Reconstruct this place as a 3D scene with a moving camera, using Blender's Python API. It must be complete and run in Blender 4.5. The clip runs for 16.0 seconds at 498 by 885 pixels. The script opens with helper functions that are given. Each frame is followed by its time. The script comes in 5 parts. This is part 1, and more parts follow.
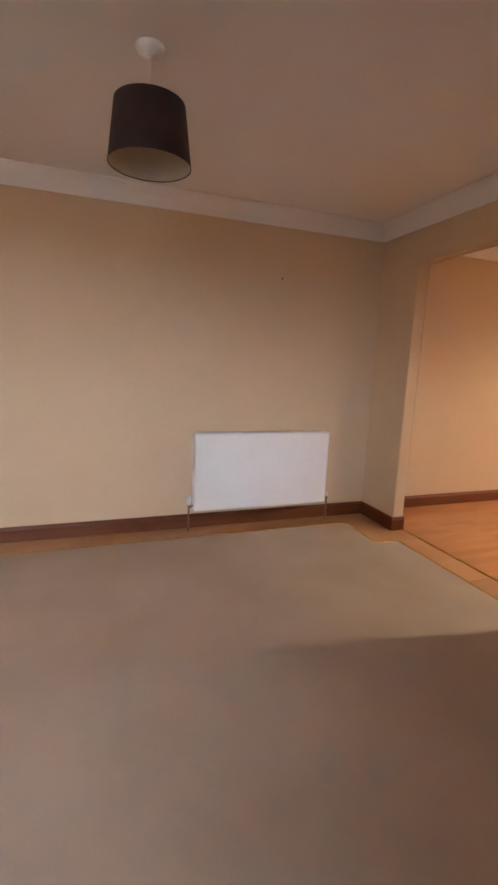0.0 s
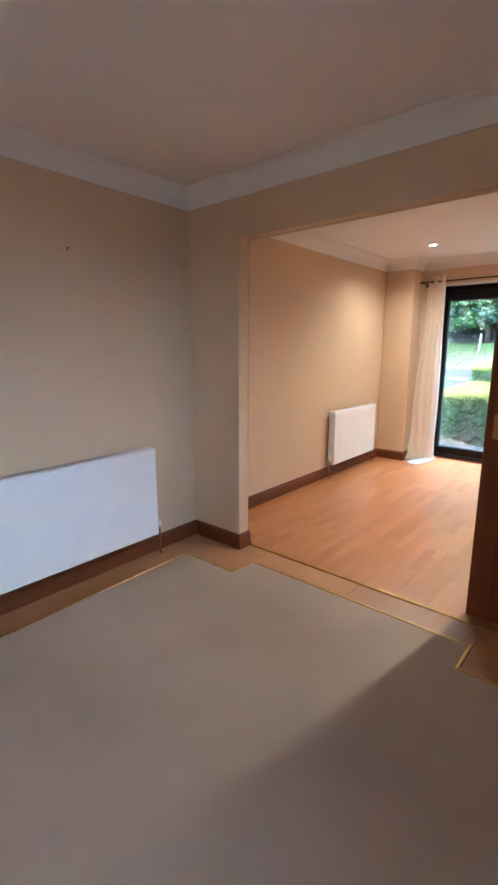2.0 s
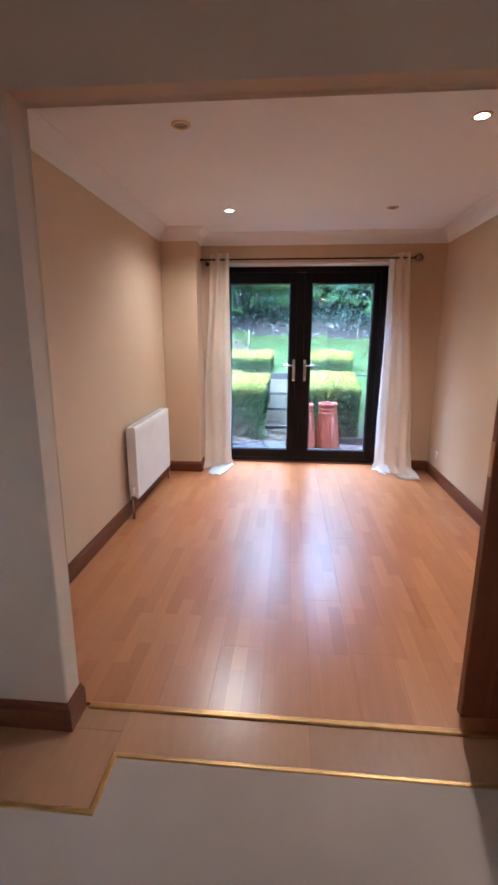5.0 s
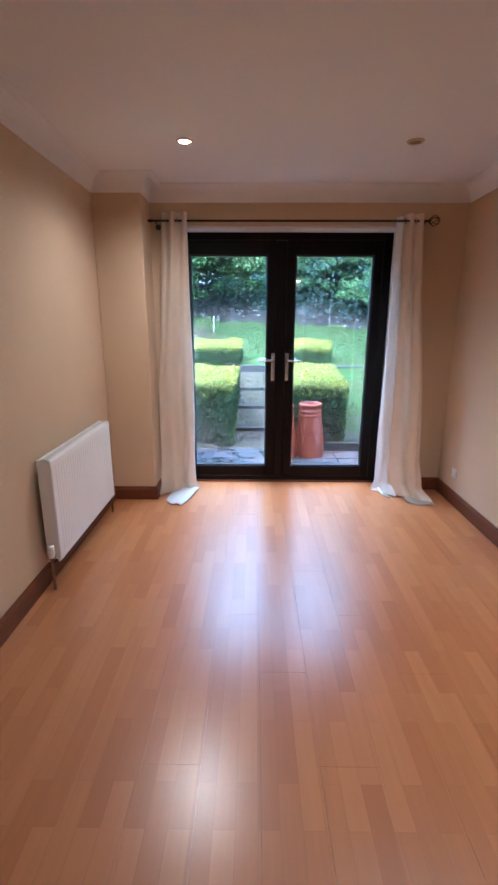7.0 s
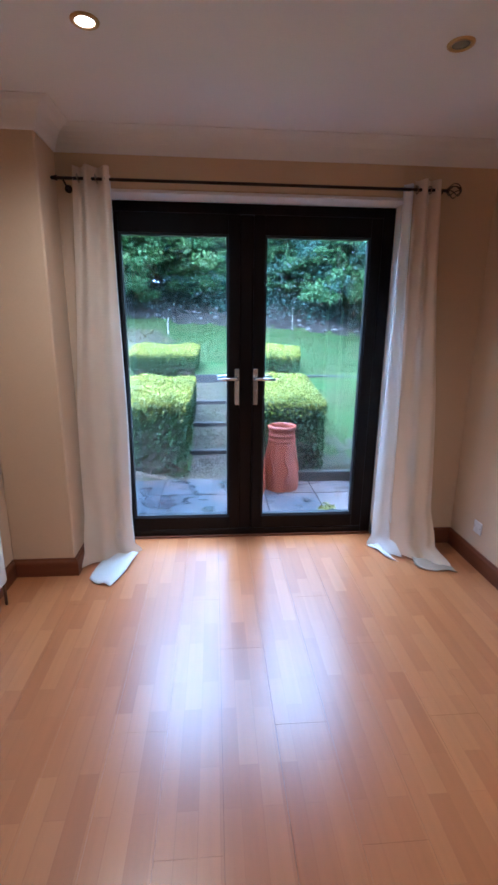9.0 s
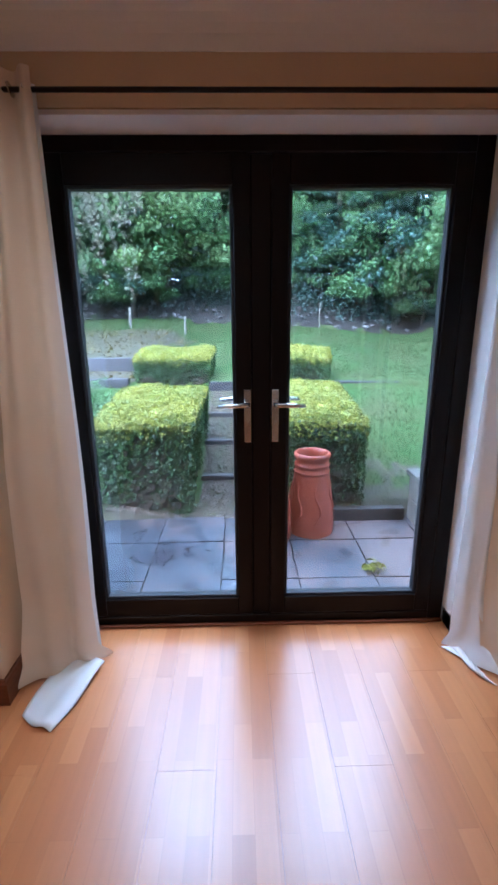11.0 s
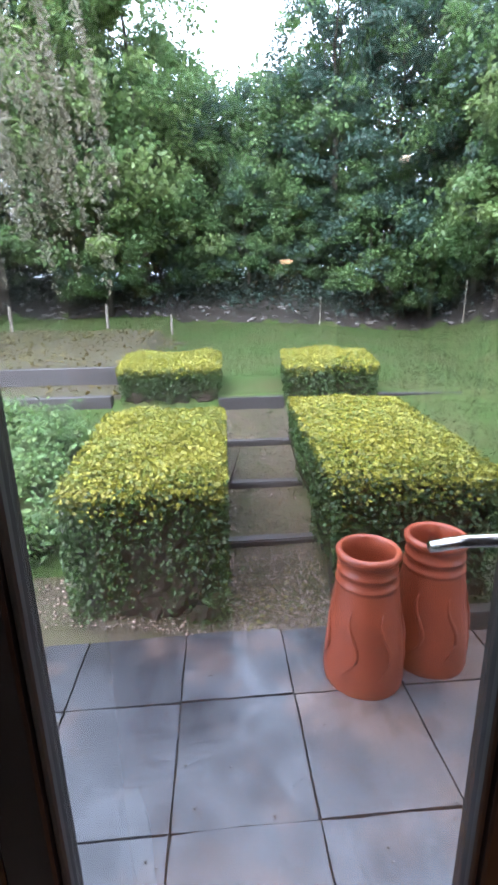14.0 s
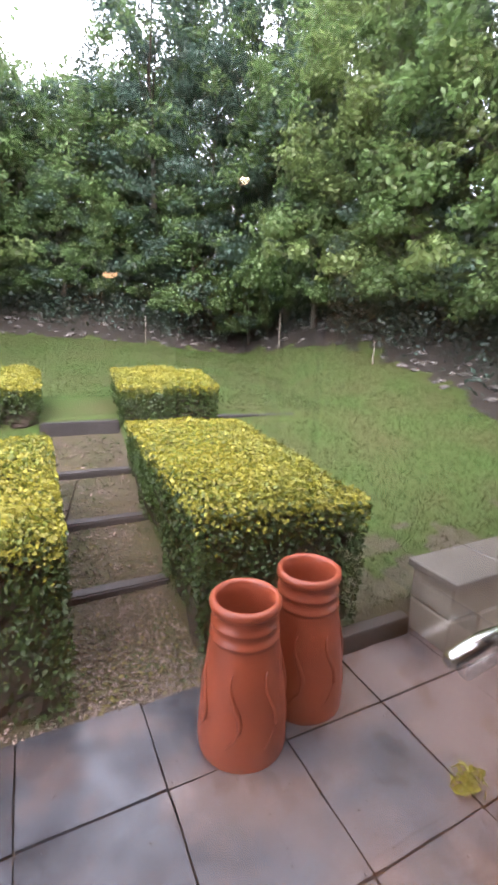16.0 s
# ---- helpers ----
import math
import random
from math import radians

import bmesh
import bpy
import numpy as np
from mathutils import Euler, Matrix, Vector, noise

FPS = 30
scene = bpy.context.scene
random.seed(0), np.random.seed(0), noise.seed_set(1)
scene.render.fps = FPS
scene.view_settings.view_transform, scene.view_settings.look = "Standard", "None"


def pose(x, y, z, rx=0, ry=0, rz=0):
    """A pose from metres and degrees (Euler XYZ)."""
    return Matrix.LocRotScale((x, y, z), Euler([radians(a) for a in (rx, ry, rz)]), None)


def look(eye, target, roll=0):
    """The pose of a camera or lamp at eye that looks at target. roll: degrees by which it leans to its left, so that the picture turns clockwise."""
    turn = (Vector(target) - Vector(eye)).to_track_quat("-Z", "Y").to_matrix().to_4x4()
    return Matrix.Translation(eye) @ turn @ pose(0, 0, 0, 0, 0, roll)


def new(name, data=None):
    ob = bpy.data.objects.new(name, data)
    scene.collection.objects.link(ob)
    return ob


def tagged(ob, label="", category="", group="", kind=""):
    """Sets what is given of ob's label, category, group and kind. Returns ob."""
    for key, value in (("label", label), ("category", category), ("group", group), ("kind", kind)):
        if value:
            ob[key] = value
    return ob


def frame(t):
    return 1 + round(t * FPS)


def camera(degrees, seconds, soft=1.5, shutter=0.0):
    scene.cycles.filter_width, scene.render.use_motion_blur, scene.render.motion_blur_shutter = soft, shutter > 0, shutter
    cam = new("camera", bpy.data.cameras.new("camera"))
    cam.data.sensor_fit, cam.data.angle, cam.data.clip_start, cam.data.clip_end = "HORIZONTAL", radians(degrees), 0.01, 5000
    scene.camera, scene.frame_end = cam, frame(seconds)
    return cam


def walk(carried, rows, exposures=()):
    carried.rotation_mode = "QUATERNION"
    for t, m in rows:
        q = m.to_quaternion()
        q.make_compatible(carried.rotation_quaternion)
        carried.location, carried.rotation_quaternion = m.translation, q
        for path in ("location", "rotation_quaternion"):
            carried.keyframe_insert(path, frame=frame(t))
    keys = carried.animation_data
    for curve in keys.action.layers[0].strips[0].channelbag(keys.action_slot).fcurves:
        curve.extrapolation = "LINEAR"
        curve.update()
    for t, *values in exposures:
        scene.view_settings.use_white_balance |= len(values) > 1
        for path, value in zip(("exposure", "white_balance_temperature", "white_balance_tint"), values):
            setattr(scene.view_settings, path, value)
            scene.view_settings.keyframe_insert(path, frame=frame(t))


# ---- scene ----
cam = camera(57.7, 16.0, soft=2.8)
PATH = [
    (0, (1.965, -5.95, 1.271), (0.114, -5.277, 0.922), 2.4),
    (0.5, (1.697, -5.953, 1.373), (0.017, -4.944, 0.974), 2.9),
    (1, (1.506, -6.019, 1.376), (0.084, -4.667, 0.986), -1.4),
    (1.5, (1.323, -5.965, 1.374), (-0.019, -4.536, 0.977), -1.0),
    (2, (1.095, -5.875, 1.381), (-0.176, -4.387, 0.969), -0.1),
    (2.5, (0.853, -5.823, 1.387), (-0.229, -4.193, 0.974), -0.3),
    (3, (0.575, -5.676, 1.383), (-0.384, -3.971, 0.969), -0.1),
    (3.5, (0.318, -5.521, 1.382), (-0.451, -3.721, 0.969), 0.9),
    (4, (0.09, -5.377, 1.388), (-0.335, -3.468, 0.97), -0.3),
    (6.5, (-0.18, -4.205, 1.427), (-0.255, -2.272, 0.917), 0.3),
    (7, (-0.213, -3.922, 1.411), (-0.236, -1.991, 0.89), 0.2),
    (7.5, (-0.197, -3.621, 1.407), (-0.185, -1.693, 0.875), 0.1),
    (8, (-0.149, -3.365, 1.406), (-0.137, -1.435, 0.88), 0.2),
    (8.5, (-0.19, -3.117, 1.416), (-0.122, -1.186, 0.899), 0.2),
    (9, (-0.201, -2.891, 1.424), (-0.05, -0.964, 0.912), 0.6),
    (11.5, (-0.08, -1.722, 1.423), (-0.07, 0.208, 0.898), -1.1),
    (12, (-0.149, -1.52, 1.429), (-0.158, 0.404, 0.884), -1.7),
    (12.5, (-0.234, -1.248, 1.433), (-0.261, 0.672, 0.872), -1.9),
    (13, (-0.326, -0.968, 1.43), (-0.375, 0.954, 0.877), -1.6),
    (13.5, (-0.444, -0.762, 1.417), (-0.442, 1.163, 0.876), -2.1),
    (14, (-0.49, -0.504, 1.418), (-0.359, 1.42, 0.888), -1.3),
    (14.5, (-0.526, -0.31, 1.394), (-0.063, 1.575, 0.909), 2.5),
    (15, (-0.53, -0.23, 1.408), (0.209, 1.574, 0.961), 2.6),
    (15.5, (-0.548, -0.186, 1.397), (0.301, 1.57, 0.955), 2.4),
    (16, (-0.559, -0.184, 1.402), (0.311, 1.562, 0.958), 1.8),
]
EXPOSURES = [(0, 3.66, 5950, 12), (1, 3.68, 5000, 4), (2.5, 3.70, 4700, 4), (4, 3.46, 4500, 8), (6, 3.1, 4420, 9), (7, 2.87, 4400, 9), (9, 2.58, 4150, 7), (11.5, 2.2, 4700, 13), (13.5, 2.2, 5400, 16), (14.5, 1.25, 6300, 23), (15, 1.38, 6600, 26), (16, 1.62, 6900, 29)]
walk(cam, [(t, look(eye, target, roll)) for t, eye, target, roll in PATH], EXPOSURES)

# ---- world and light ----
world = bpy.data.worlds.new("sky")
scene.world = world
world.use_nodes = True
wn = world.node_tree
sky = wn.nodes.new("ShaderNodeTexSky")
sky.sky_type = "NISHITA"
sky.sun_disc = False
sky.sun_elevation, sky.sun_rotation = radians(38), radians(200)
sky.air_density, sky.dust_density = 1.0, 4.0
pale = wn.nodes.new("ShaderNodeMixRGB")
pale.inputs[0].default_value = 0.6
pale.inputs[2].default_value = (56, 63, 73, 1)
wn.links.new(sky.outputs[0], pale.inputs[1])
wn.links.new(pale.outputs[0], wn.nodes["Background"].inputs[0])
wn.nodes["Background"].inputs[1].default_value = 0.15
SUN = 5.0


def lamp(name, kind, m, energy, colour, **more):
    data = bpy.data.lights.new(name, kind)
    data.energy, data.color = energy, colour
    if "size" in more:
        data.shape, data.size, data.size_y = "RECTANGLE", more["size"], more["size_y"]
    if "radius" in more:
        data.shadow_soft_size = more["radius"]
    if "cone" in more:
        data.spot_size, data.spot_blend = radians(more["cone"]), 1.0
    if "spread" in more:
        data.spread = radians(more["spread"])
    if "angle" in more:
        data.angle = radians(more["angle"])
    ob = new(name, data)
    ob.matrix_world = m
    return ob


lamp("sun", "SUN", look((-6, -10, 14), (0, 0, 0)), SUN, (1.0, 0.96, 0.9), angle=25)
CEIL = 2.365
SPOTS = [(-0.608, -1.09, 13.0), (0.663, -1.085, 0), (-0.638, -2.61, 0), (0.731, -2.59, 17.5)]
WARM = (1.0, 0.79, 0.55)
for sx, sy, lit in SPOTS:
    if lit:
        lamp("downlight_beam", "SPOT", look((sx, sy, CEIL - 0.012), (sx, sy + 0.001, 0)), lit, WARM, radius=0.028, cone=152)
# added area lamp above the doors, standing in for more sky light indoors
lamp("garden_door_sky_fill", "AREA", look((0, 0.35, 2.78), (0, -0.9, 0.0)), 12, (1.0, 0.97, 0.93), size=1.7, size_y=0.9, spread=105)
# daylight of the living room's side window
lamp("side_window_daylight", "AREA", look((3.33, -7.1, 1.5), (-1.1, -6.6, 0.6)), 0.55, (0.62, 0.80, 1.0), size=1.1, size_y=1.2, spread=130)


# ---- materials ----
def mat(name, a, b=None, rough=0.6, scale=6.0, fine=80.0, bump=0.1, metal=0.0, stretch=(1, 1, 1), spec=0.5, rvar=0.08, per=0.0, dist=0.004):
    """Two-scale noise colour between a and b, fine relief, and a shade that varies by piece."""
    m = bpy.data.materials.new(name)
    m.use_nodes = True
    n, l = m.node_tree.nodes, m.node_tree.links
    p = n["Principled BSDF"]
    b = b or tuple(c * 0.8 for c in a)
    tc = n.new("ShaderNodeTexCoord")
    mp = n.new("ShaderNodeMapping")
    mp.inputs["Scale"].default_value = stretch
    l.new(tc.outputs["Object"], mp.inputs[0])
    big = n.new("ShaderNodeTexNoise")
    big.inputs["Scale"].default_value, big.inputs["Detail"].default_value = scale, 5
    small = n.new("ShaderNodeTexNoise")
    small.inputs["Scale"].default_value, small.inputs["Detail"].default_value = fine, 3
    l.new(mp.outputs[0], big.inputs["Vector"])
    l.new(mp.outputs[0], small.inputs["Vector"])
    add = n.new("ShaderNodeMath")
    add.operation = "MULTIPLY_ADD"
    l.new(small.outputs["Fac"], add.inputs[0])
    add.inputs[1].default_value = 0.45
    l.new(big.outputs["Fac"], add.inputs[2])
    rng = n.new("ShaderNodeMapRange")
    rng.inputs[1].default_value, rng.inputs[2].default_value = 0.5, 0.95
    l.new(add.outputs[0], rng.inputs[0])
    mix = n.new("ShaderNodeMixRGB")
    mix.inputs[1].default_value, mix.inputs[2].default_value = (*a, 1), (*b, 1)
    l.new(rng.outputs[0], mix.inputs[0])
    out = mix.outputs[0]
    if per:
        info = n.new("ShaderNodeObjectInfo")
        geo = n.new("ShaderNodeNewGeometry")
        s = n.new("ShaderNodeMath")
        s.operation = "ADD"
        l.new(info.outputs["Random"], s.inputs[0])
        l.new(geo.outputs["Random Per Island"], s.inputs[1])
        fr = n.new("ShaderNodeMath")
        fr.operation = "FRACT"
        l.new(s.outputs[0], fr.inputs[0])
        r2 = n.new("ShaderNodeMapRange")
        r2.inputs[3].default_value, r2.inputs[4].default_value = 1 - per, 1 + per
        l.new(fr.outputs[0], r2.inputs[0])
        hsv = n.new("ShaderNodeHueSaturation")
        l.new(r2.outputs[0], hsv.inputs["Value"])
        l.new(out, hsv.inputs["Color"])
        out = hsv.outputs[0]
    l.new(out, p.inputs["Base Color"])
    rr = n.new("ShaderNodeMapRange")
    rr.inputs[3].default_value, rr.inputs[4].default_value = max(0.02, rough - rvar), min(1, rough + rvar)
    l.new(big.outputs["Fac"], rr.inputs[0])
    l.new(rr.outputs[0], p.inputs["Roughness"])
    p.inputs["Metallic"].default_value = metal
    p.inputs["Specular IOR Level"].default_value = spec
    if bump:
        bp = n.new("ShaderNodeBump")
        bp.inputs["Strength"].default_value, bp.inputs["Distance"].default_value = bump, dist
        l.new(add.outputs[0], bp.inputs["Height"])
        l.new(bp.outputs[0], p.inputs["Normal"])
    return m


def glass_mat(name):
    m = bpy.data.materials.new(name)
    m.use_nodes = True
    n, l = m.node_tree.nodes, m.node_tree.links
    n.clear()
    out = n.new("ShaderNodeOutputMaterial")
    mix = n.new("ShaderNodeMixShader")
    fres = n.new("ShaderNodeFresnel")
    fres.inputs[0].default_value = 1.5
    tr = n.new("ShaderNodeBsdfTransparent")
    tr.inputs[0].default_value = (0.545, 0.558, 0.556, 1)
    gl = n.new("ShaderNodeBsdfGlossy")
    gl.inputs["Roughness"].default_value = 0.01
    l.new(fres.outputs[0], mix.inputs[0])
    l.new(tr.outputs[0], mix.inputs[1])
    l.new(gl.outputs[0], mix.inputs[2])
    l.new(mix.outputs[0], out.inputs[0])
    return m


def emit_mat(name, colour, power):
    m = bpy.data.materials.new(name)
    m.use_nodes = True
    p = m.node_tree.nodes["Principled BSDF"]
    p.inputs["Emission Color"].default_value, p.inputs["Emission Strength"].default_value = (*colour, 1), power
    return m


def laminate_mat():
    """Three-strip beech laminate: strips run along y, each with its own shade and a fine grain."""
    m = bpy.data.materials.new("beech_laminate")
    m.use_nodes = True
    n, l = m.node_tree.nodes, m.node_tree.links
    p = n["Principled BSDF"]
    geo = n.new("ShaderNodeNewGeometry")
    mp = n.new("ShaderNodeMapping")
    mp.inputs["Rotation"].default_value = (0, 0, radians(90))
    l.new(geo.outputs["Position"], mp.inputs[0])
    br = n.new("ShaderNodeTexBrick")
    br.offset, br.offset_frequency = 0.37, 2
    br.inputs["Color1"].default_value = (0.355, 0.128, 0.036, 1)
    br.inputs["Color2"].default_value = (0.450, 0.190, 0.064, 1)
    br.inputs["Mortar"].default_value = (0.32, 0.118, 0.036, 1)
    br.inputs["Scale"].default_value = 1.0
    br.inputs["Mortar Size"].default_value = 0.0006
    br.inputs["Brick Width"].default_value, br.inputs["Row Height"].default_value = 0.37, 0.065
    l.new(mp.outputs[0], br.inputs["Vector"])
    mp2 = n.new("ShaderNodeMapping")
    mp2.inputs["Scale"].default_value = (28, 2, 28)
    l.new(geo.outputs["Position"], mp2.inputs[0])
    gr = n.new("ShaderNodeTexNoise")
    gr.inputs["Scale"].default_value, gr.inputs["Detail"].default_value = 1.5, 6
    l.new(mp2.outputs[0], gr.inputs["Vector"])
    hsv = n.new("ShaderNodeHueSaturation")
    r = n.new("ShaderNodeMapRange")
    r.inputs[1].default_value, r.inputs[2].default_value = 0.3, 0.7
    r.inputs[3].default_value, r.inputs[4].default_value = 0.95, 1.05
    l.new(gr.outputs["Fac"], r.inputs[0])
    l.new(r.outputs[0], hsv.inputs["Value"])
    l.new(br.outputs["Color"], hsv.inputs["Color"])
    l.new(hsv.outputs[0], p.inputs["Base Color"])
    wear = n.new("ShaderNodeTexNoise")
    wear.inputs["Scale"].default_value = 2.2
    l.new(geo.outputs["Position"], wear.inputs["Vector"])
    rr = n.new("ShaderNodeMapRange")
    rr.inputs[3].default_value, rr.inputs[4].default_value = 0.27, 0.32
    p.inputs["Specular IOR Level"].default_value = 0.68
    p.inputs["IOR"].default_value = 1.62
    l.new(wear.outputs["Fac"], rr.inputs[0])
    l.new(rr.outputs[0], p.inputs["Roughness"])
    bp = n.new("ShaderNodeBump")
    bp.inputs["Strength"].default_value, bp.inputs["Distance"].default_value = 0.05, 0.001
    l.new(gr.outputs["Fac"], bp.inputs["Height"])
    l.new(bp.outputs[0], p.inputs["Normal"])
    return m


def leaf_mat(name, a, b, light=0.35):
    m = mat(name, a, b, rough=0.5, scale=0.8, fine=6, bump=0, per=0.35)
    n, l = m.node_tree.nodes, m.node_tree.links
    p = n["Principled BSDF"]
    tr = n.new("ShaderNodeBsdfTranslucent")
    l.new(p.inputs["Base Color"].links[0].from_socket, tr.inputs[0])
    mix = n.new("ShaderNodeMixShader")
    mix.inputs[0].default_value = light
    l.new(p.outputs[0], mix.inputs[1])
    l.new(tr.outputs[0], mix.inputs[2])
    l.new(mix.outputs[0], n["Material Output"].inputs[0])
    return m


PAINT = mat("beige_wall_paint", (0.60, 0.435, 0.270), (0.56, 0.40, 0.245), rough=0.75, scale=1.3, fine=140, bump=0.12, dist=0.002)
WHITE = mat("white_ceiling_paint", (0.74, 0.70, 0.66), (0.70, 0.66, 0.62), rough=0.85, scale=1.1, fine=120, bump=0.12, dist=0.002)
REVEAL = mat("white_reveal_paint", (0.74, 0.72, 0.68), (0.70, 0.67, 0.63), rough=0.7, scale=3, fine=120, bump=0.1, dist=0.002)
LAMINATE = laminate_mat()
BORDER = mat("pale_wood_border", (0.42, 0.22, 0.10), (0.34, 0.165, 0.07), rough=0.33, scale=2.5, fine=40, bump=0.05, stretch=(1, 0.25, 1), per=0.12)
SKIRT = mat("stained_skirting_wood", (0.150, 0.044, 0.013), (0.100, 0.028, 0.009), rough=0.45, scale=5, fine=60, bump=0.08, stretch=(0.4, 0.4, 4), spec=0.3)
DOORWOOD = mat("varnished_door_wood", (0.235, 0.072, 0.020), (0.165, 0.046, 0.012), rough=0.48, scale=4, fine=45, bump=0.08, stretch=(5, 5, 0.35), spec=0.25)
CARPET = mat("beige_cut_pile_carpet", (0.43, 0.335, 0.255), (0.35, 0.270, 0.205), rough=0.95, scale=1.6, fine=420, bump=0.5, spec=0.1, dist=0.004)
BRASS = mat("brass_edging", (0.55, 0.34, 0.12), (0.42, 0.25, 0.08), rough=0.36, scale=20, fine=200, bump=0.05, metal=1.0)
DARKFRAME = mat("dark_brown_frame", (0.0062, 0.0036, 0.003), (0.0042, 0.0026, 0.0022), rough=0.46, scale=4, fine=60, bump=0.08, stretch=(4, 4, 0.4), spec=0.16)
GASKET = mat("black_rubber", (0.012, 0.012, 0.013), rough=0.6, bump=0)
CHROME = mat("brushed_steel", (0.66, 0.64, 0.61), (0.56, 0.54, 0.51), rough=0.24, scale=12, fine=220, bump=0.03, metal=1.0)
RADIATOR = mat("white_radiator_enamel", (0.80, 0.78, 0.74), (0.75, 0.73, 0.69), rough=0.35, scale=3, fine=50, bump=0.02)
PLASTIC = mat("white_plastic", (0.76, 0.74, 0.70), rough=0.4, scale=10, bump=0.02)
COPPER = mat("tarnished_copper_pipe", (0.22, 0.12, 0.075), (0.13, 0.07, 0.045), rough=0.45, scale=20, bump=0.02)
CURTAIN = leaf_mat("cream_curtain_cloth", (0.74, 0.61, 0.47), (0.69, 0.56, 0.42), 0.22)
LINING = leaf_mat("white_curtain_lining", (0.80, 0.79, 0.77), (0.76, 0.75, 0.73), 0.3)
IRON = mat("black_iron", (0.02, 0.017, 0.015), rough=0.45, scale=30, bump=0.1, metal=0.6)
SHADE = mat("brown_shade_fabric", (0.030, 0.013, 0.012), (0.022, 0.010, 0.009), rough=0.8, scale=15, fine=300, bump=0.25)
SHADEIN = mat("pale_shade_lining", (0.55, 0.46, 0.33), (0.48, 0.40, 0.28), rough=0.7, scale=10, bump=0.03)
GLASS = glass_mat("window_glass")
BULB = emit_mat("lit_bulb", (1.0, 0.86, 0.62), 10)
DEADBULB = mat("unlit_bulb_glass", (0.25, 0.22, 0.17), rough=0.2, scale=20, bump=0.0)
def wet_slab_mat():
    """Wet paving: blue-grey stone with brown stains, dark damp patches, and a sheen that comes and goes."""
    m = mat("wet_grey_flagstone", (0.074, 0.076, 0.086), (0.032, 0.031, 0.035), rough=0.30, scale=3.0, fine=42, bump=0.7, per=0.22, rvar=0.2)
    n, l = m.node_tree.nodes, m.node_tree.links
    p = n["Principled BSDF"]
    geo = n.new("ShaderNodeNewGeometry")
    stain = n.new("ShaderNodeTexNoise")
    stain.inputs["Scale"].default_value, stain.inputs["Detail"].default_value = 1.9, 7
    stain.inputs["Roughness"].default_value = 0.62
    l.new(geo.outputs["Position"], stain.inputs["Vector"])
    r = n.new("ShaderNodeMapRange")
    r.inputs[1].default_value, r.inputs[2].default_value = 0.44, 0.60
    # the brown stain share grows with x, towards the pots and the wall
    sep = n.new("ShaderNodeSeparateXYZ")
    l.new(geo.outputs["Position"], sep.inputs[0])
    drift = n.new("ShaderNodeMath")
    drift.operation = "MULTIPLY_ADD"
    l.new(sep.outputs[0], drift.inputs[0])
    drift.inputs[1].default_value = 0.09
    l.new(stain.outputs["Fac"], drift.inputs[2])
    l.new(drift.outputs[0], r.inputs[0])
    mix = n.new("ShaderNodeMixRGB")
    l.new(r.outputs[0], mix.inputs[0])
    l.new(p.inputs["Base Color"].links[0].from_socket, mix.inputs[1])
    mix.inputs[2].default_value = (0.150, 0.103, 0.088, 1)
    speck = n.new("ShaderNodeTexNoise")
    speck.inputs["Scale"].default_value, speck.inputs["Detail"].default_value = 75, 4
    l.new(geo.outputs["Position"], speck.inputs["Vector"])
    r2 = n.new("ShaderNodeMapRange")
    r2.inputs[1].default_value, r2.inputs[2].default_value = 0.35, 0.68
    r2.inputs[3].default_value, r2.inputs[4].default_value = 0.72, 1.30
    l.new(speck.outputs["Fac"], r2.inputs[0])
    hsv = n.new("ShaderNodeHueSaturation")
    l.new(r2.outputs[0], hsv.inputs["Value"])
    l.new(mix.outputs[0], hsv.inputs["Color"])
    l.new(hsv.outputs[0], p.inputs["Base Color"])
    damp = n.new("ShaderNodeTexNoise")
    damp.inputs["Scale"].default_value, damp.inputs["Detail"].default_value = 4.5, 5
    l.new(geo.outputs["Position"], damp.inputs["Vector"])
    r3 = n.new("ShaderNodeMapRange")
    r3.inputs[1].default_value, r3.inputs[2].default_value = 0.38, 0.62
    r3.inputs[3].default_value, r3.inputs[4].default_value = 0.18, 0.60
    l.new(damp.outputs["Fac"], r3.inputs[0])
    l.new(r3.outputs[0], p.inputs["Roughness"])
    return m


JOINT = mat("dark_joint_soil", (0.030, 0.026, 0.020), (0.018, 0.017, 0.012), rough=0.9, scale=20, bump=0.4)
SLAB = wet_slab_mat()
TERRACOTTA = mat("wet_terracotta", (0.34, 0.068, 0.029), (0.21, 0.042, 0.019), rough=0.38, scale=7, fine=60, bump=0.2)
TIMBER = mat("weathered_sleeper", (0.058, 0.050, 0.048), (0.030, 0.025, 0.023), rough=0.6, scale=5, fine=50, bump=0.4, stretch=(0.4, 4, 4), per=0.15)
KERB = mat("dark_mossy_kerb", (0.045, 0.030, 0.022), (0.024, 0.020, 0.012), rough=0.6, scale=8, fine=50, bump=0.5)
GRASSGROUND = mat("lawn_soil", (0.042, 0.082, 0.020), (0.070, 0.072, 0.029), rough=0.9, scale=1.5, fine=18, bump=0.6, dist=0.03, spec=0.1)
GRAVEL = mat("leafy_gravel_bed", (0.058, 0.040, 0.027), (0.056, 0.054, 0.018), rough=0.85, scale=5, fine=60, bump=0.8, dist=0.02)
PEBBLE = mat("pebbles", (0.27, 0.195, 0.155), (0.080, 0.055, 0.040), rough=0.6, scale=15, bump=0.2, per=0.65)
BLOCK = mat("grey_walling_block", (0.31, 0.255, 0.19), (0.19, 0.155, 0.115), rough=0.8, scale=8, fine=50, bump=0.6, per=0.2)
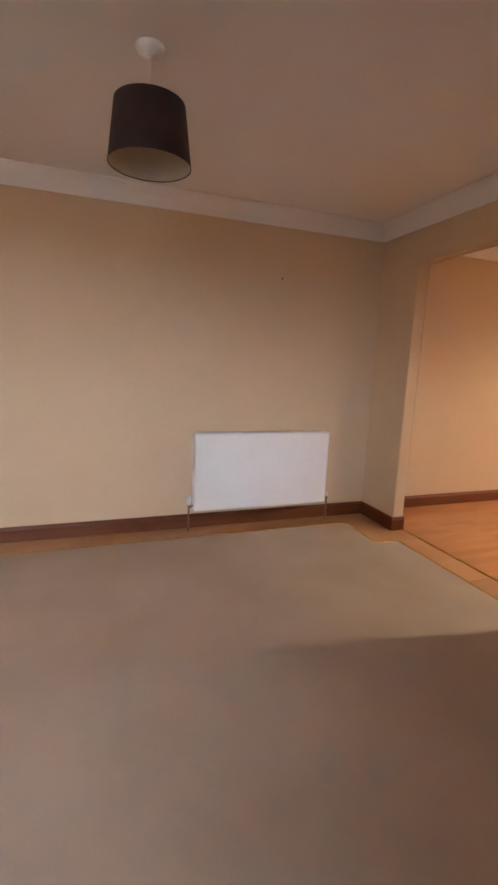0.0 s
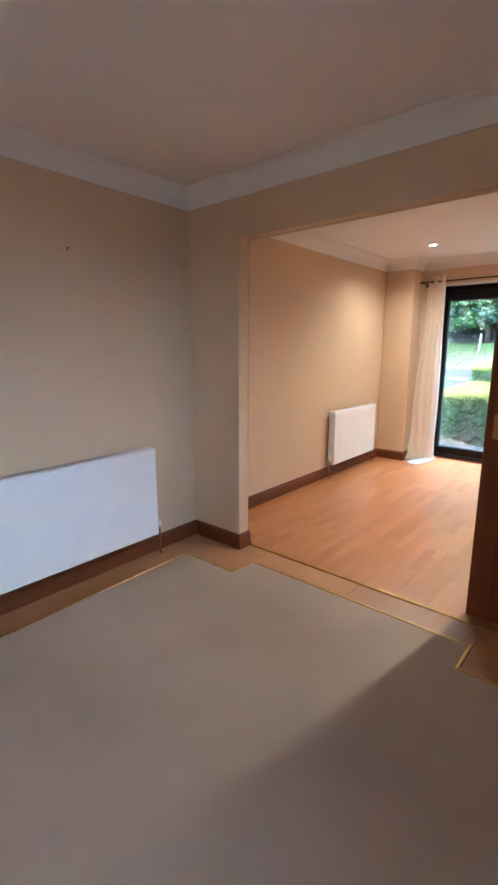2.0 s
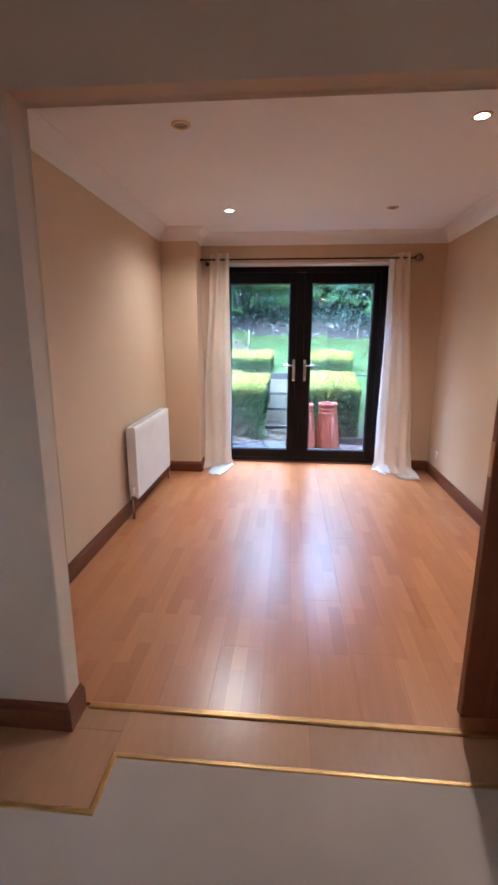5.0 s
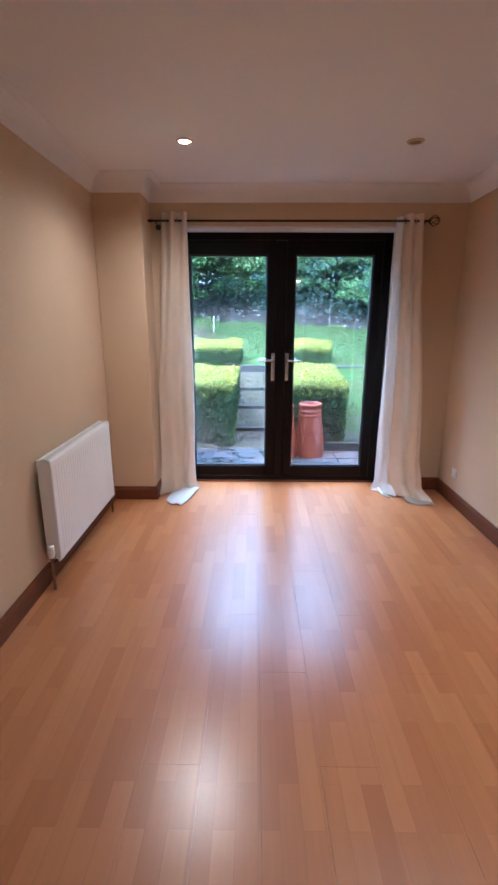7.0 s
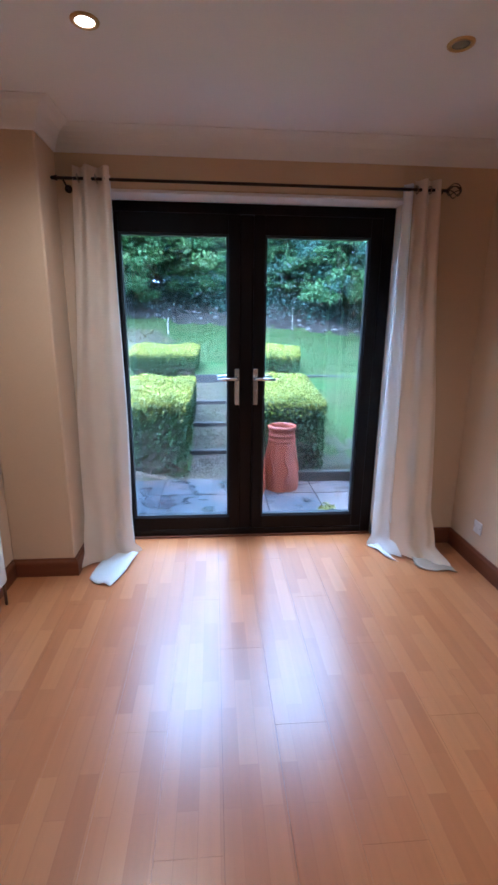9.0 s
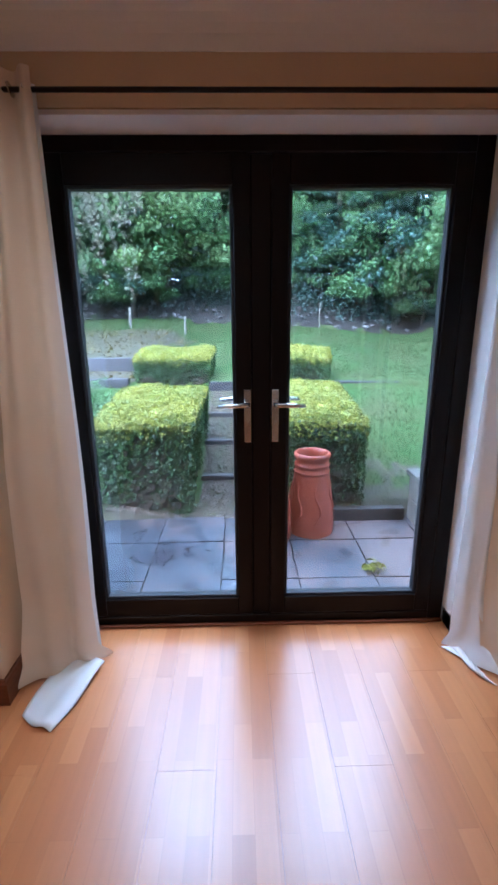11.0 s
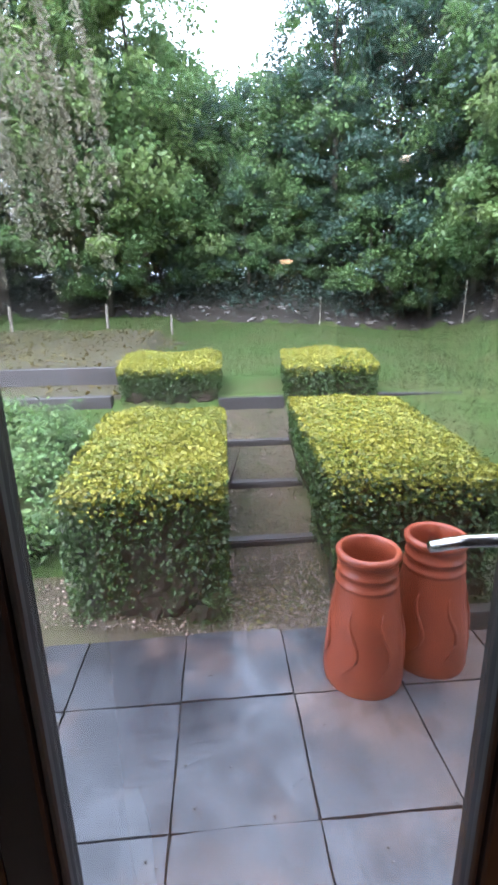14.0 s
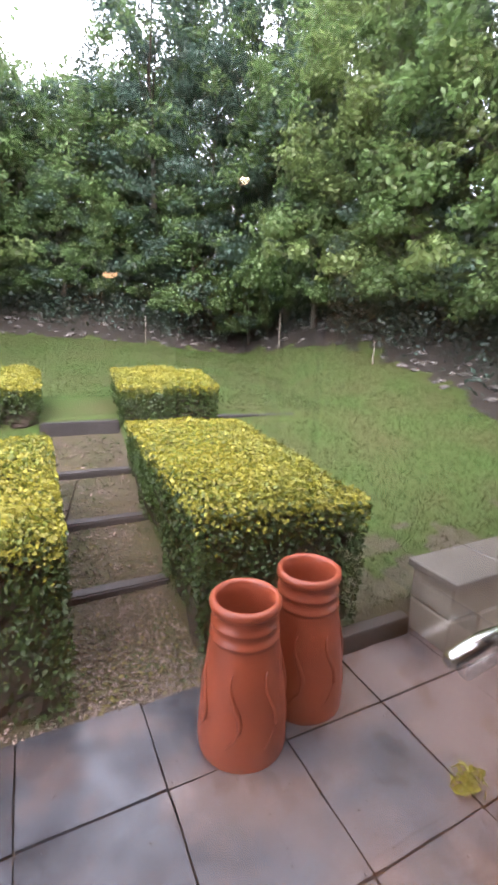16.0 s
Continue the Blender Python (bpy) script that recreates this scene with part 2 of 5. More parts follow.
CAPSTONE = mat("wet_coping_slab", (0.17, 0.145, 0.12), (0.11, 0.095, 0.08), rough=0.4, scale=6, fine=60, bump=0.3, per=0.12)
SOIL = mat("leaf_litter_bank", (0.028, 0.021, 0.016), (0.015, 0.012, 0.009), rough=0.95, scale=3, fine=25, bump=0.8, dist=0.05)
ROCK = mat("rubble_stone", (0.135, 0.122, 0.11), (0.07, 0.062, 0.055), rough=0.8, scale=6, fine=40, bump=0.6, per=0.35)
BARK = mat("grey_brown_bark", (0.075, 0.058, 0.042), (0.04, 0.032, 0.024), rough=0.9, scale=8, fine=40, bump=0.8, stretch=(3, 3, 0.5), dist=0.02)
LEAF_A = leaf_mat("mid_green_leaves", (0.180, 0.290, 0.105), (0.120, 0.210, 0.076), 0.55)
LEAF_B = leaf_mat("dark_green_leaves", (0.088, 0.155, 0.116), (0.060, 0.112, 0.086), 0.5)
LEAF_C = leaf_mat("yellow_green_leaves", (0.240, 0.330, 0.118), (0.175, 0.250, 0.090), 0.55)
# leaf green darkened to paint the gloom under the trees
IVY_SHADE = leaf_mat("shaded_ivy_leaves", (0.030, 0.052, 0.036), (0.020, 0.034, 0.024), 0.25)
WILLOW = leaf_mat("grey_willow_leaves", (0.25, 0.225, 0.155), (0.18, 0.165, 0.105), 0.45)
HEDGE_D = leaf_mat("hedge_green_leaves", (0.062, 0.112, 0.026), (0.034, 0.066, 0.017))
HEDGE_L = leaf_mat("lime_new_growth", (0.210, 0.245, 0.045), (0.150, 0.190, 0.036))
HEDGE_Y = leaf_mat("golden_new_growth", (0.41, 0.355, 0.050), (0.32, 0.30, 0.045))
DRYLEAF = leaf_mat("fallen_leaf_brown", (0.22, 0.19, 0.045), (0.13, 0.085, 0.030))
# twig brown, taken darker so the solid hedge core looks shaded
TWIG = mat("twigs_and_core_shade", (0.040, 0.026, 0.015), (0.020, 0.013, 0.008), rough=0.9, scale=12, bump=0.4)
BLADE = leaf_mat("grass_blades", (0.060, 0.120, 0.028), (0.094, 0.104, 0.036), 0.5)
STAKE = mat("pale_stake_wood", (0.26, 0.23, 0.18), (0.17, 0.15, 0.115), rough=0.8, scale=20, bump=0.3)
BRICKOUT = mat("outer_render", (0.40, 0.34, 0.28), rough=0.85, scale=2, bump=0.2)


# ---- building helpers ----
def link(name, bm, material, parent=None, smooth=False):
    me = bpy.data.meshes.new(name)
    bmesh.ops.recalc_face_normals(bm, faces=bm.faces)
    bm.to_mesh(me)
    bm.free()
    for mm in (material if isinstance(material, (list, tuple)) else [material]):
        me.materials.append(mm)
    if smooth:
        me.shade_smooth()
    ob = new(name, me)
    if parent:
        ob.parent = parent
    return ob


def part(name, bm, material, parent, label="", smooth=False):
    ob = link(name, bm, material, parent, smooth)
    return tagged(ob, label) if label else ob


def thing(name, label, category, group="", at=(0, 0, 0)):
    ob = new(name)
    ob.empty_display_size = 0.05
    ob.location = at
    return tagged(ob, label, category, group)


def boxes(*spans, bevel=0.0, seg=1):
    """One bmesh of boxes, each (x0, x1, y0, y1, z0, z1)."""
    bm = bmesh.new()
    for x0, x1, y0, y1, z0, z1 in spans:
        r = bmesh.ops.create_cube(bm, size=1)
        for v in r["verts"]:
            v.co = Vector(((x0 + x1) / 2 + v.co.x * (x1 - x0), (y0 + y1) / 2 + v.co.y * (y1 - y0), (z0 + z1) / 2 + v.co.z * (z1 - z0)))
    if bevel:
        bmesh.ops.bevel(bm, geom=bm.edges[:], offset=bevel, segments=seg, affect="EDGES", profile=0.6)
    return bm


def lathe(profile, n=32, at=(0, 0, 0), bm=None, close=False):
    """Turn (r, z) pairs round z."""
    bm = bm or bmesh.new()
    rings = []
    for r, z in profile:
        rings.append([bm.verts.new((at[0] + r * math.cos(2 * math.pi * i / n), at[1] + r * math.sin(2 * math.pi * i / n), at[2] + z)) for i in range(n)])
    for a, b in zip(rings, rings[1:]):
        for i in range(n):
            bm.faces.new((a[i], a[(i + 1) % n], b[(i + 1) % n], b[i]))
    if close:
        bm.faces.new(rings[0][::-1])
        bm.faces.new(rings[-1])
    return bm


def tube(points, r, n=10, bm=None):
    """A round bar along points; r is a radius, or one for each point."""
    bm = bm or bmesh.new()
    pts = [Vector(p) for p in points]
    rs = r if isinstance(r, (list, tuple)) else [r] * len(pts)
    rings = []
    for i, p in enumerate(pts):
        d = (pts[min(i + 1, len(pts) - 1)] - pts[max(i - 1, 0)]).normalized()
        side = d.cross(Vector((0, 0, 1)) if abs(d.z) < 0.9 else Vector((1, 0, 0))).normalized()
        up = side.cross(d)
        rings.append([bm.verts.new(p + rs[i] * (math.cos(2 * math.pi * k / n) * side + math.sin(2 * math.pi * k / n) * up)) for k in range(n)])
    for a, b in zip(rings, rings[1:]):
        for k in range(n):
            bm.faces.new((a[k], a[(k + 1) % n], b[(k + 1) % n], b[k]))
    bm.faces.new(rings[0][::-1])
    bm.faces.new(rings[-1])
    return bm


def sweep(profile, path, closed=False):
    """Run a profile of (out, z) along a path of (x, y); out is to the left of the way."""
    bm = bmesh.new()
    rings = []
    n = len(path)
    for i, (x, y) in enumerate(path):
        p = Vector((x, y))
        dirs = []
        if i > 0:
            dirs.append((p - Vector(path[i - 1])).normalized())
        if i < n - 1:
            dirs.append((Vector(path[i + 1]) - p).normalized())
        nrm = [Vector((-d.y, d.x)) for d in dirs]
        m = sum(nrm, Vector((0, 0))).normalized()
        k = 1 / max(0.3, m.dot(nrm[0]))
        rings.append([bm.verts.new((x + m.x * o * k, y + m.y * o * k, z)) for o, z in profile])
    c = len(profile)
    for a, b in zip(rings, rings[1:]):
        for k in range(c):
            bm.faces.new((a[k], a[(k + 1) % c], b[(k + 1) % c], b[k]))
    bm.faces.new(rings[0][::-1])
    bm.faces.new(rings[-1])
    return bm


def structure(name, bm, material, label, category, smooth=False):
    return tagged(link(name, bm, material, None, smooth), label, category, kind="structure")


# ---- rooms ----
XL, XR = -1.355, 1.38          # dining side walls
LL, LR = -1.31, 3.35          # living side walls
YW, YO, YD = -0.20, -3.675, -3.575   # garden wall face, opening wall faces
YB = -8.25                    # back wall face
OX0, OX1, OZ = -0.875, 0.885, 2.042   # the wide opening
DW0, DW1 = -3.40, -2.62       # hall doorway in the dining room's right-hand wall
T = 0.12
structure("wall_west", boxes((XL - T, XL, YD, 0.1, 0, CEIL + 0.15)), PAINT, "plain beige painted wall of the dining room", "wall")
structure("wall_living_west", boxes((LL - T - 0.06, LL, YB - 0.3, YD, 0, CEIL + 0.15)), PAINT, "plain beige painted wall of the living room", "wall")
structure("wall_east", boxes((XR, XR + T, DW1, 0.1, 0, CEIL + 0.15), (XR, XR + T, YD, DW0, 0, CEIL + 0.15), (XR, XR + T, DW0, DW1, 2.06, CEIL + 0.15)),
          PAINT, "beige painted wall with a doorway to the hall", "wall")
structure("wall_north", boxes((XL - T, -0.90, YW, 0.10, 0, CEIL + 0.15), (0.90, XR + T, YW, 0.10, 0, CEIL + 0.15), (-0.90, 0.90, YW, 0.10, 2.105, CEIL + 0.15)),
          PAINT, "beige painted wall round the garden doors", "wall")
structure("wall_reveal", boxes((-0.896, -0.881, YW + 0.003, 0.09, 0, 2.10), (0.881, 0.896, YW + 0.003, 0.09, 0, 2.10), (-0.881, 0.881, YW + 0.003, 0.09, 2.086, 2.101)),
          REVEAL, "white painted plaster reveal round the garden doors", "reveal")
structure("wall_boxing", boxes((XL, -1.010, -0.475, YW, 0, CEIL), bevel=0.006), PAINT, "beige boxed-in corner beside the garden doors", "wall")
bm = bmesh.new()
outline = [(LL - T, 0), (OX0, 0), (OX0, OZ), (OX1, OZ), (OX1, 0), (LR + T, 0), (LR + T, CEIL + 0.15), (LL - T, CEIL + 0.15)]
front = [bm.verts.new((x, YO, z)) for x, z in outline]
back = [bm.verts.new((x, YD, z)) for x, z in outline]
bm.faces.new(front)
bm.faces.new(back[::-1])
for k in range(8):
    bm.faces.new((front[k], back[k], back[(k + 1) % 8], front[(k + 1) % 8]))
round_edges = [e for e in bm.edges if all(OX0 - 0.01 < v.co.x < OX1 + 0.01 for v in e.verts) and (abs(e.verts[0].co.y - e.verts[1].co.y) < 0.01)]
bmesh.ops.bevel(bm, geom=round_edges, offset=0.012, segments=3, affect="EDGES", profile=0.5)
structure("wall_opening", bm, PAINT, "beige plastered wall with a wide opening between the rooms", "wall")
WY0, WY1, WZ0, WZ1 = -7.95, -6.3, 0.85, 2.1
structure("wall_living_east", boxes((LR, LR + 0.3, YB - 0.3, WY0, 0, CEIL + 0.15), (LR, LR + 0.3, WY1, YO, 0, CEIL + 0.15), (LR, LR + 0.3, WY0, WY1, 0, WZ0), (LR, LR + 0.3, WY0, WY1, WZ1, CEIL + 0.15)),
          PAINT, "plain beige living room wall with a side window", "wall")
structure("wall_south", boxes((LL, LR, YB - 0.3, YB, 0, CEIL + 0.15)), PAINT, "plain beige living room wall", "wall")
structure("ceiling_dining", boxes((XL - T, XR + T, YD, 0.1, CEIL, CEIL + 0.14)), WHITE, "white painted dining room ceiling", "ceiling")
structure("ceiling_living", boxes((LL - T, LR + T, YB - 0.3, YO, CEIL, CEIL + 0.14)), WHITE, "white painted living room ceiling", "ceiling")
structure("roof_slab", boxes((-2.0, 4.0, -9.0, 0.12, CEIL + 0.15, CEIL + 0.35)), BRICKOUT, "plain slab above the rooms", "roof")
structure("subfloor", boxes((-1.6, 3.6, -8.7, 0.04, -0.30, -0.012)), JOINT, "dark slab under the floors", "floor")
# hall behind the open door
structure("wall_hall", boxes((2.5, 2.6, -4.0, -2.0, 0, CEIL), (XR + T, 2.5, DW1 + 0.5, DW1 + 0.6, 0, CEIL), (XR + T, 2.5, YD, YD + 0.02, 0, CEIL)), PAINT, "plain beige hall walls beyond the door", "wall")
structure("ceiling_hall", boxes((XR + T, 2.6, YD, DW1 + 0.6, CEIL, CEIL + 0.1)), WHITE, "white hall ceiling", "ceiling")
structure("floor_hall", boxes((XR + 0.001, 2.6, YD, DW1 + 0.6, -0.012, -0.002)), BORDER, "wood laminate hall floor", "floor")

COVE = [(0, CEIL - 0.105), (0.006, CEIL - 0.105), (0.012, CEIL - 0.092), (0.022, CEIL - 0.066), (0.036, CEIL - 0.044), (0.054, CEIL - 0.026), (0.076, CEIL - 0.013), (0.100, CEIL - 0.006), (0.108, CEIL - 0.004), (0.108, CEIL), (0, CEIL)]
structure("trim_cornice_dining", sweep(COVE, [(XR, YD), (XR, YW), (-1.010, YW), (-1.010, -0.475), (XL, -0.475), (XL, YD)]), WHITE, "white plaster coving round the dining room", "coving")
structure("trim_cornice_living", sweep(COVE, [(LR, YB), (LR, YO), (LL, YO), (LL, YB)]), WHITE, "white plaster coving round the living room", "coving")
BASE = [(0, 0), (0.019, 0), (0.019, 0.080), (0.016, 0.090), (0.010, 0.097), (0.008, 0.106), (0, 0.106)]


def skirting(name, path):
    structure(name, sweep(BASE, path), SKIRT, "brown stained wooden skirting board", "skirting")


skirting("baseboard_west", [(-0.90, -0.10), (-0.90, YW), (-1.010, YW), (-1.010, -0.475), (XL, -0.475), (XL, YD)])
skirting("baseboard_east", [(XR, DW1 + 0.07), (XR, YW), (0.90, YW), (0.90, -0.04)])
skirting("baseboard_living_west", [(OX0, YD), (OX0, YO), (LL, YO), (LL, YB)])
skirting("baseboard_living_east", [(LR, YB), (LR, YO), (OX1, YO), (OX1, YD)])

# floors
structure("carpet", boxes((-1.09, LR - 0.02, YB, -3.975, -0.012, 0.004), (-0.657, 0.65, -3.975, -3.782, -0.012, 0.004)), CARPET, "worn beige cut-pile carpet", "carpet")
floor_border = structure("floor_border", boxes((LL, LR, YB, YD + 0.01, -0.012, -0.006)), BORDER, "pale wood laminate border round the carpet", "floor")
for span in [(LL, -1.11, YB, -5.6), (LL, -1.11, -5.6, -4.3), (LL, -1.11, -4.3, YO), (-1.11, -0.677, -3.955, YO), (-0.677, 0.0, -3.762, YD), (0.0, 0.67, -3.762, YD), (0.67, 1.7, -3.955, YO), (1.7, 2.8, -3.955, YO), (OX0, -0.677, YO, YD), (0.67, OX1, YO, YD)]:
    part("plank", boxes((span[0] + 0.0007, span[1] - 0.0007, span[2] + 0.0007, span[3] - 0.0007, -0.006, 0.0)), BORDER, floor_border)


def strip(points, width=0.020):
    h = width / 2
    return sweep([(-h, -0.004), (-h, 0.004), (-h * 0.6, 0.0075), (h * 0.6, 0.0075), (h, 0.004), (h, -0.004)], points)


structure("trim_carpet_edging", strip([(-1.10, YB + 0.02), (-1.10, -3.965), (-0.667, -3.965), (-0.667, -3.772), (0.66, -3.772), (0.66, -3.965), (LR - 0.03, -3.965)]),
          BRASS, "thin brass edging strip round the carpet", "trim")
structure("trim_threshold", strip([(OX0 + 0.03, YD + 0.006), (OX1 - 0.03, YD + 0.006)], 0.03), BRASS, "thin brass threshold strip between the floors", "trim")

floor = structure("floor", boxes((XL, XR, YD + 0.02, 0.03, -0.012, -0.0065)), JOINT, "orange beech laminate floor, glossy", "floor")
bw, bl = 0.195, 1.2
nb = int((XR - XL) / bw) + 1
for i in range(nb):
    x0 = XL + i * bw
    x1 = min(XR, x0 + bw)
    y = YD + 0.02 - (i % 3) * 0.41
    while y < 0.03:
        a, b = max(y, YD + 0.02), min(y + bl, 0.03)
        if b - a > 0.02:
            part("board", boxes((x0 + 0.0004, x1 - 0.0004, a + 0.0004, b - 0.0004, -0.0065, 0.0)), LAMINATE, floor)
        y += bl


# ---- garden doors ----
def french_leaf(x0, x1, hinge_left, parent):
    st, rb, rt = 0.068, 0.091, 0.108
    z0, z1 = 0.0524, 2.0296
    leaf = part("door", boxes((x0, x0 + st, -0.034, 0.034, z0, z1), (x1 - st, x1, -0.034, 0.034, z0, z1),
                              (x0 + st, x1 - st, -0.032, 0.032, z0, z0 + rb), (x0 + st, x1 - st, -0.032, 0.032, z1 - rt, z1), bevel=0.004), DARKFRAME, parent)
    gx0, gx1, gz0, gz1 = x0 + st, x1 - st, z0 + rb, z1 - rt
    bead = 0.012
    part("glazing_bead", boxes((gx0, gx0 + bead, -0.022, 0.022, gz0, gz1), (gx1 - bead, gx1, -0.022, 0.022, gz0, gz1),
                               (gx0 + bead, gx1 - bead, -0.022, 0.022, gz0, gz0 + bead), (gx0 + bead, gx1 - bead, -0.022, 0.022, gz1 - bead, gz1), bevel=0.003), GASKET, leaf)
    for yy in (-0.009, 0.009):
        bm = bmesh.new()
        bm.faces.new([bm.verts.new((x, yy, z)) for x, z in ((gx0 + bead, gz0 + bead), (gx1 - bead, gz0 + bead), (gx1 - bead, gz1 - bead), (gx0 + bead, gz1 - bead))])
        me = bpy.data.meshes.new("pane")
        bm.to_mesh(me)
        bm.free()
        me.materials.append(GLASS)
        g = new("pane", me)
        g.parent = leaf
        g.visible_shadow = False
    hx = (x1 - 0.0176) if hinge_left else (x0 + 0.0176)
    way = -1 if hinge_left else 1
    for side in (-1, 1):
        yy = side * 0.034
        h = part("door_handle", boxes((hx - 0.015, hx + 0.015, min(yy, yy + side * 0.010), max(yy, yy + side * 0.010), 0.915, 1.145), bevel=0.004, seg=2), CHROME, leaf, "brushed steel lever handle")
        pts = [(hx, yy + side * 0.008, 1.085), (hx, yy + side * 0.045, 1.085), (hx + way * 0.012, yy + side * 0.056, 1.085), (hx + way * 0.060, yy + side * 0.060, 1.084), (hx + way * 0.122, yy + side * 0.054, 1.081)]
        part("lever", tube(pts, [0.011, 0.011, 0.011, 0.010, 0.009], 12), CHROME, h, smooth=True)
        part("lock_cylinder", boxes((hx - 0.009, hx + 0.009, min(yy, yy + side * 0.013), max(yy, yy + side * 0.013), 0.985, 1.010), bevel=0.004, seg=2), CHROME, h)


doors = thing("french_doors", "closed dark brown framed glazed double doors to the garden", "door")
tagged(doors, kind="structure")
part("frame", boxes((-0.880, -0.812, -0.036, 0.045, 0, 2.085), (0.812, 0.880, -0.036, 0.045, 0, 2.085), (-0.812, 0.812, -0.036, 0.045, 2.030, 2.085), (-0.812, 0.812, -0.036, 0.060, 0.0, 0.052), bevel=0.004), DARKFRAME, doors)
french_leaf(-0.8116, -0.0414, True, doors)
french_leaf(0.0414, 0.8116, False, doors)
part("meeting_stile", boxes((-0.041, 0.041, -0.030, 0.040, 0.055, 2.027), bevel=0.006), DARKFRAME, doors)
structure("trim_door_bead", boxes((-0.878, 0.878, -0.056, -0.037, 0.0005, 0.015), bevel=0.004), SKIRT, "thin brown wooden bead along the foot of the garden doors", "trim")
structure("door_sill", boxes((-0.90, 0.90, 0.062, 0.125, -0.10, -0.03), bevel=0.006), DARKFRAME, "dark brown projecting outer sill of the garden doors", "sill")


# ---- internal door, swung open across the corner ----
def panel_door(w, h):
    th = thing("panel_door", "open varnished brown wooden panel door with brass furniture", "door")
    tagged(th, kind="structure")
    st = 0.105
    mid = w / 2
    rails = [(0.008, 0.21), (0.78, 0.97), (1.45, 1.55), (h - 0.11, h)]
    spans = [(0, st, -0.02, 0.02, 0.008, h), (w - st, w, -0.02, 0.02, 0.008, h)]
    spans += [(st, w - st, -0.02, 0.02, a, b) for a, b in rails]
    spans += [(mid - 0.045, mid + 0.045, -0.0195, 0.0195, a[1], b[0]) for a, b in zip(rails, rails[1:])]
    part("door_frame", boxes(*spans, bevel=0.003), DOORWOOD, th)
    for a, b in zip(rails, rails[1:]):
        for xa, xb in ((st, mid - 0.045), (mid + 0.045, w - st)):
            bm = boxes((xa - 0.002, xb + 0.002, -0.008, 0.008, a[1] - 0.002, b[0] + 0.002))
            for s in (-1, 1):
                r = boxes((xa + 0.03, xb - 0.03, min(0.008 * s, 0.016 * s), max(0.008 * s, 0.016 * s), a[1] + 0.03, b[0] - 0.03), bevel=0.006)
                me = bpy.data.meshes.new("tmp")
                r.to_mesh(me)
                bm.from_mesh(me)
                r.free()
                bpy.data.meshes.remove(me)
            part("panel", bm, DOORWOOD, th)
    part("latch_plate", boxes((-0.0015, 0.001, -0.011, 0.011, 0.95, 1.07)), BRASS, th, "brass latch plate")
    for s in (-1, 1):
        h_ = part("handle", boxes((0.035, 0.075, min(0.02 * s, 0.026 * s), max(0.02 * s, 0.026 * s), 0.95, 1.07), bevel=0.003), BRASS, th, "brass lever handle")
        part("lever", tube([(0.055, 0.024 * s, 1.03), (0.055, 0.06 * s, 1.03), (0.075, 0.066 * s, 1.03), (0.16, 0.064 * s, 1.028)], 0.009, 10), BRASS, h_, smooth=True)
    return th


pd = panel_door(0.765, 2.03)
pd.matrix_basis = pose(0.568, -3.487, 0, 0, 0, 0.5)
structure("door_lining", boxes((XR - 0.016, XR + T + 0.016, DW0 + 0.002, DW0 + 0.026, 0, 2.055), (XR - 0.016, XR + T + 0.016, DW1 - 0.026, DW1 - 0.002, 0, 2.055), (XR - 0.016, XR + T + 0.016, DW0 + 0.026, DW1 - 0.026, 2.030, 2.055),
                               (XR - 0.018, XR - 0.001, DW1 - 0.01, DW1 + 0.06, 0, 2.10), bevel=0.003), SKIRT, "brown stained door lining of the hall doorway", "door frame")

# side window, behind the walker
wa, wb = LR + 0.12, LR + 0.19
win = structure("window_1", boxes((wa, wb, WY0, WY0 + 0.06, WZ0, WZ1), (wa, wb, WY1 - 0.06, WY1, WZ0, WZ1), (wa, wb, WY0 + 0.06, WY1 - 0.06, WZ0, WZ0 + 0.06),
                                  (wa, wb, WY0 + 0.06, WY1 - 0.06, WZ1 - 0.06, WZ1), bevel=0.004), PLASTIC, "white framed living room side window", "window")
g = part("pane", boxes((LR + 0.153, LR + 0.157, WY0 + 0.06, WY1 - 0.06, WZ0 + 0.06, WZ1 - 0.06)), GLASS, win)
g.visible_shadow = False


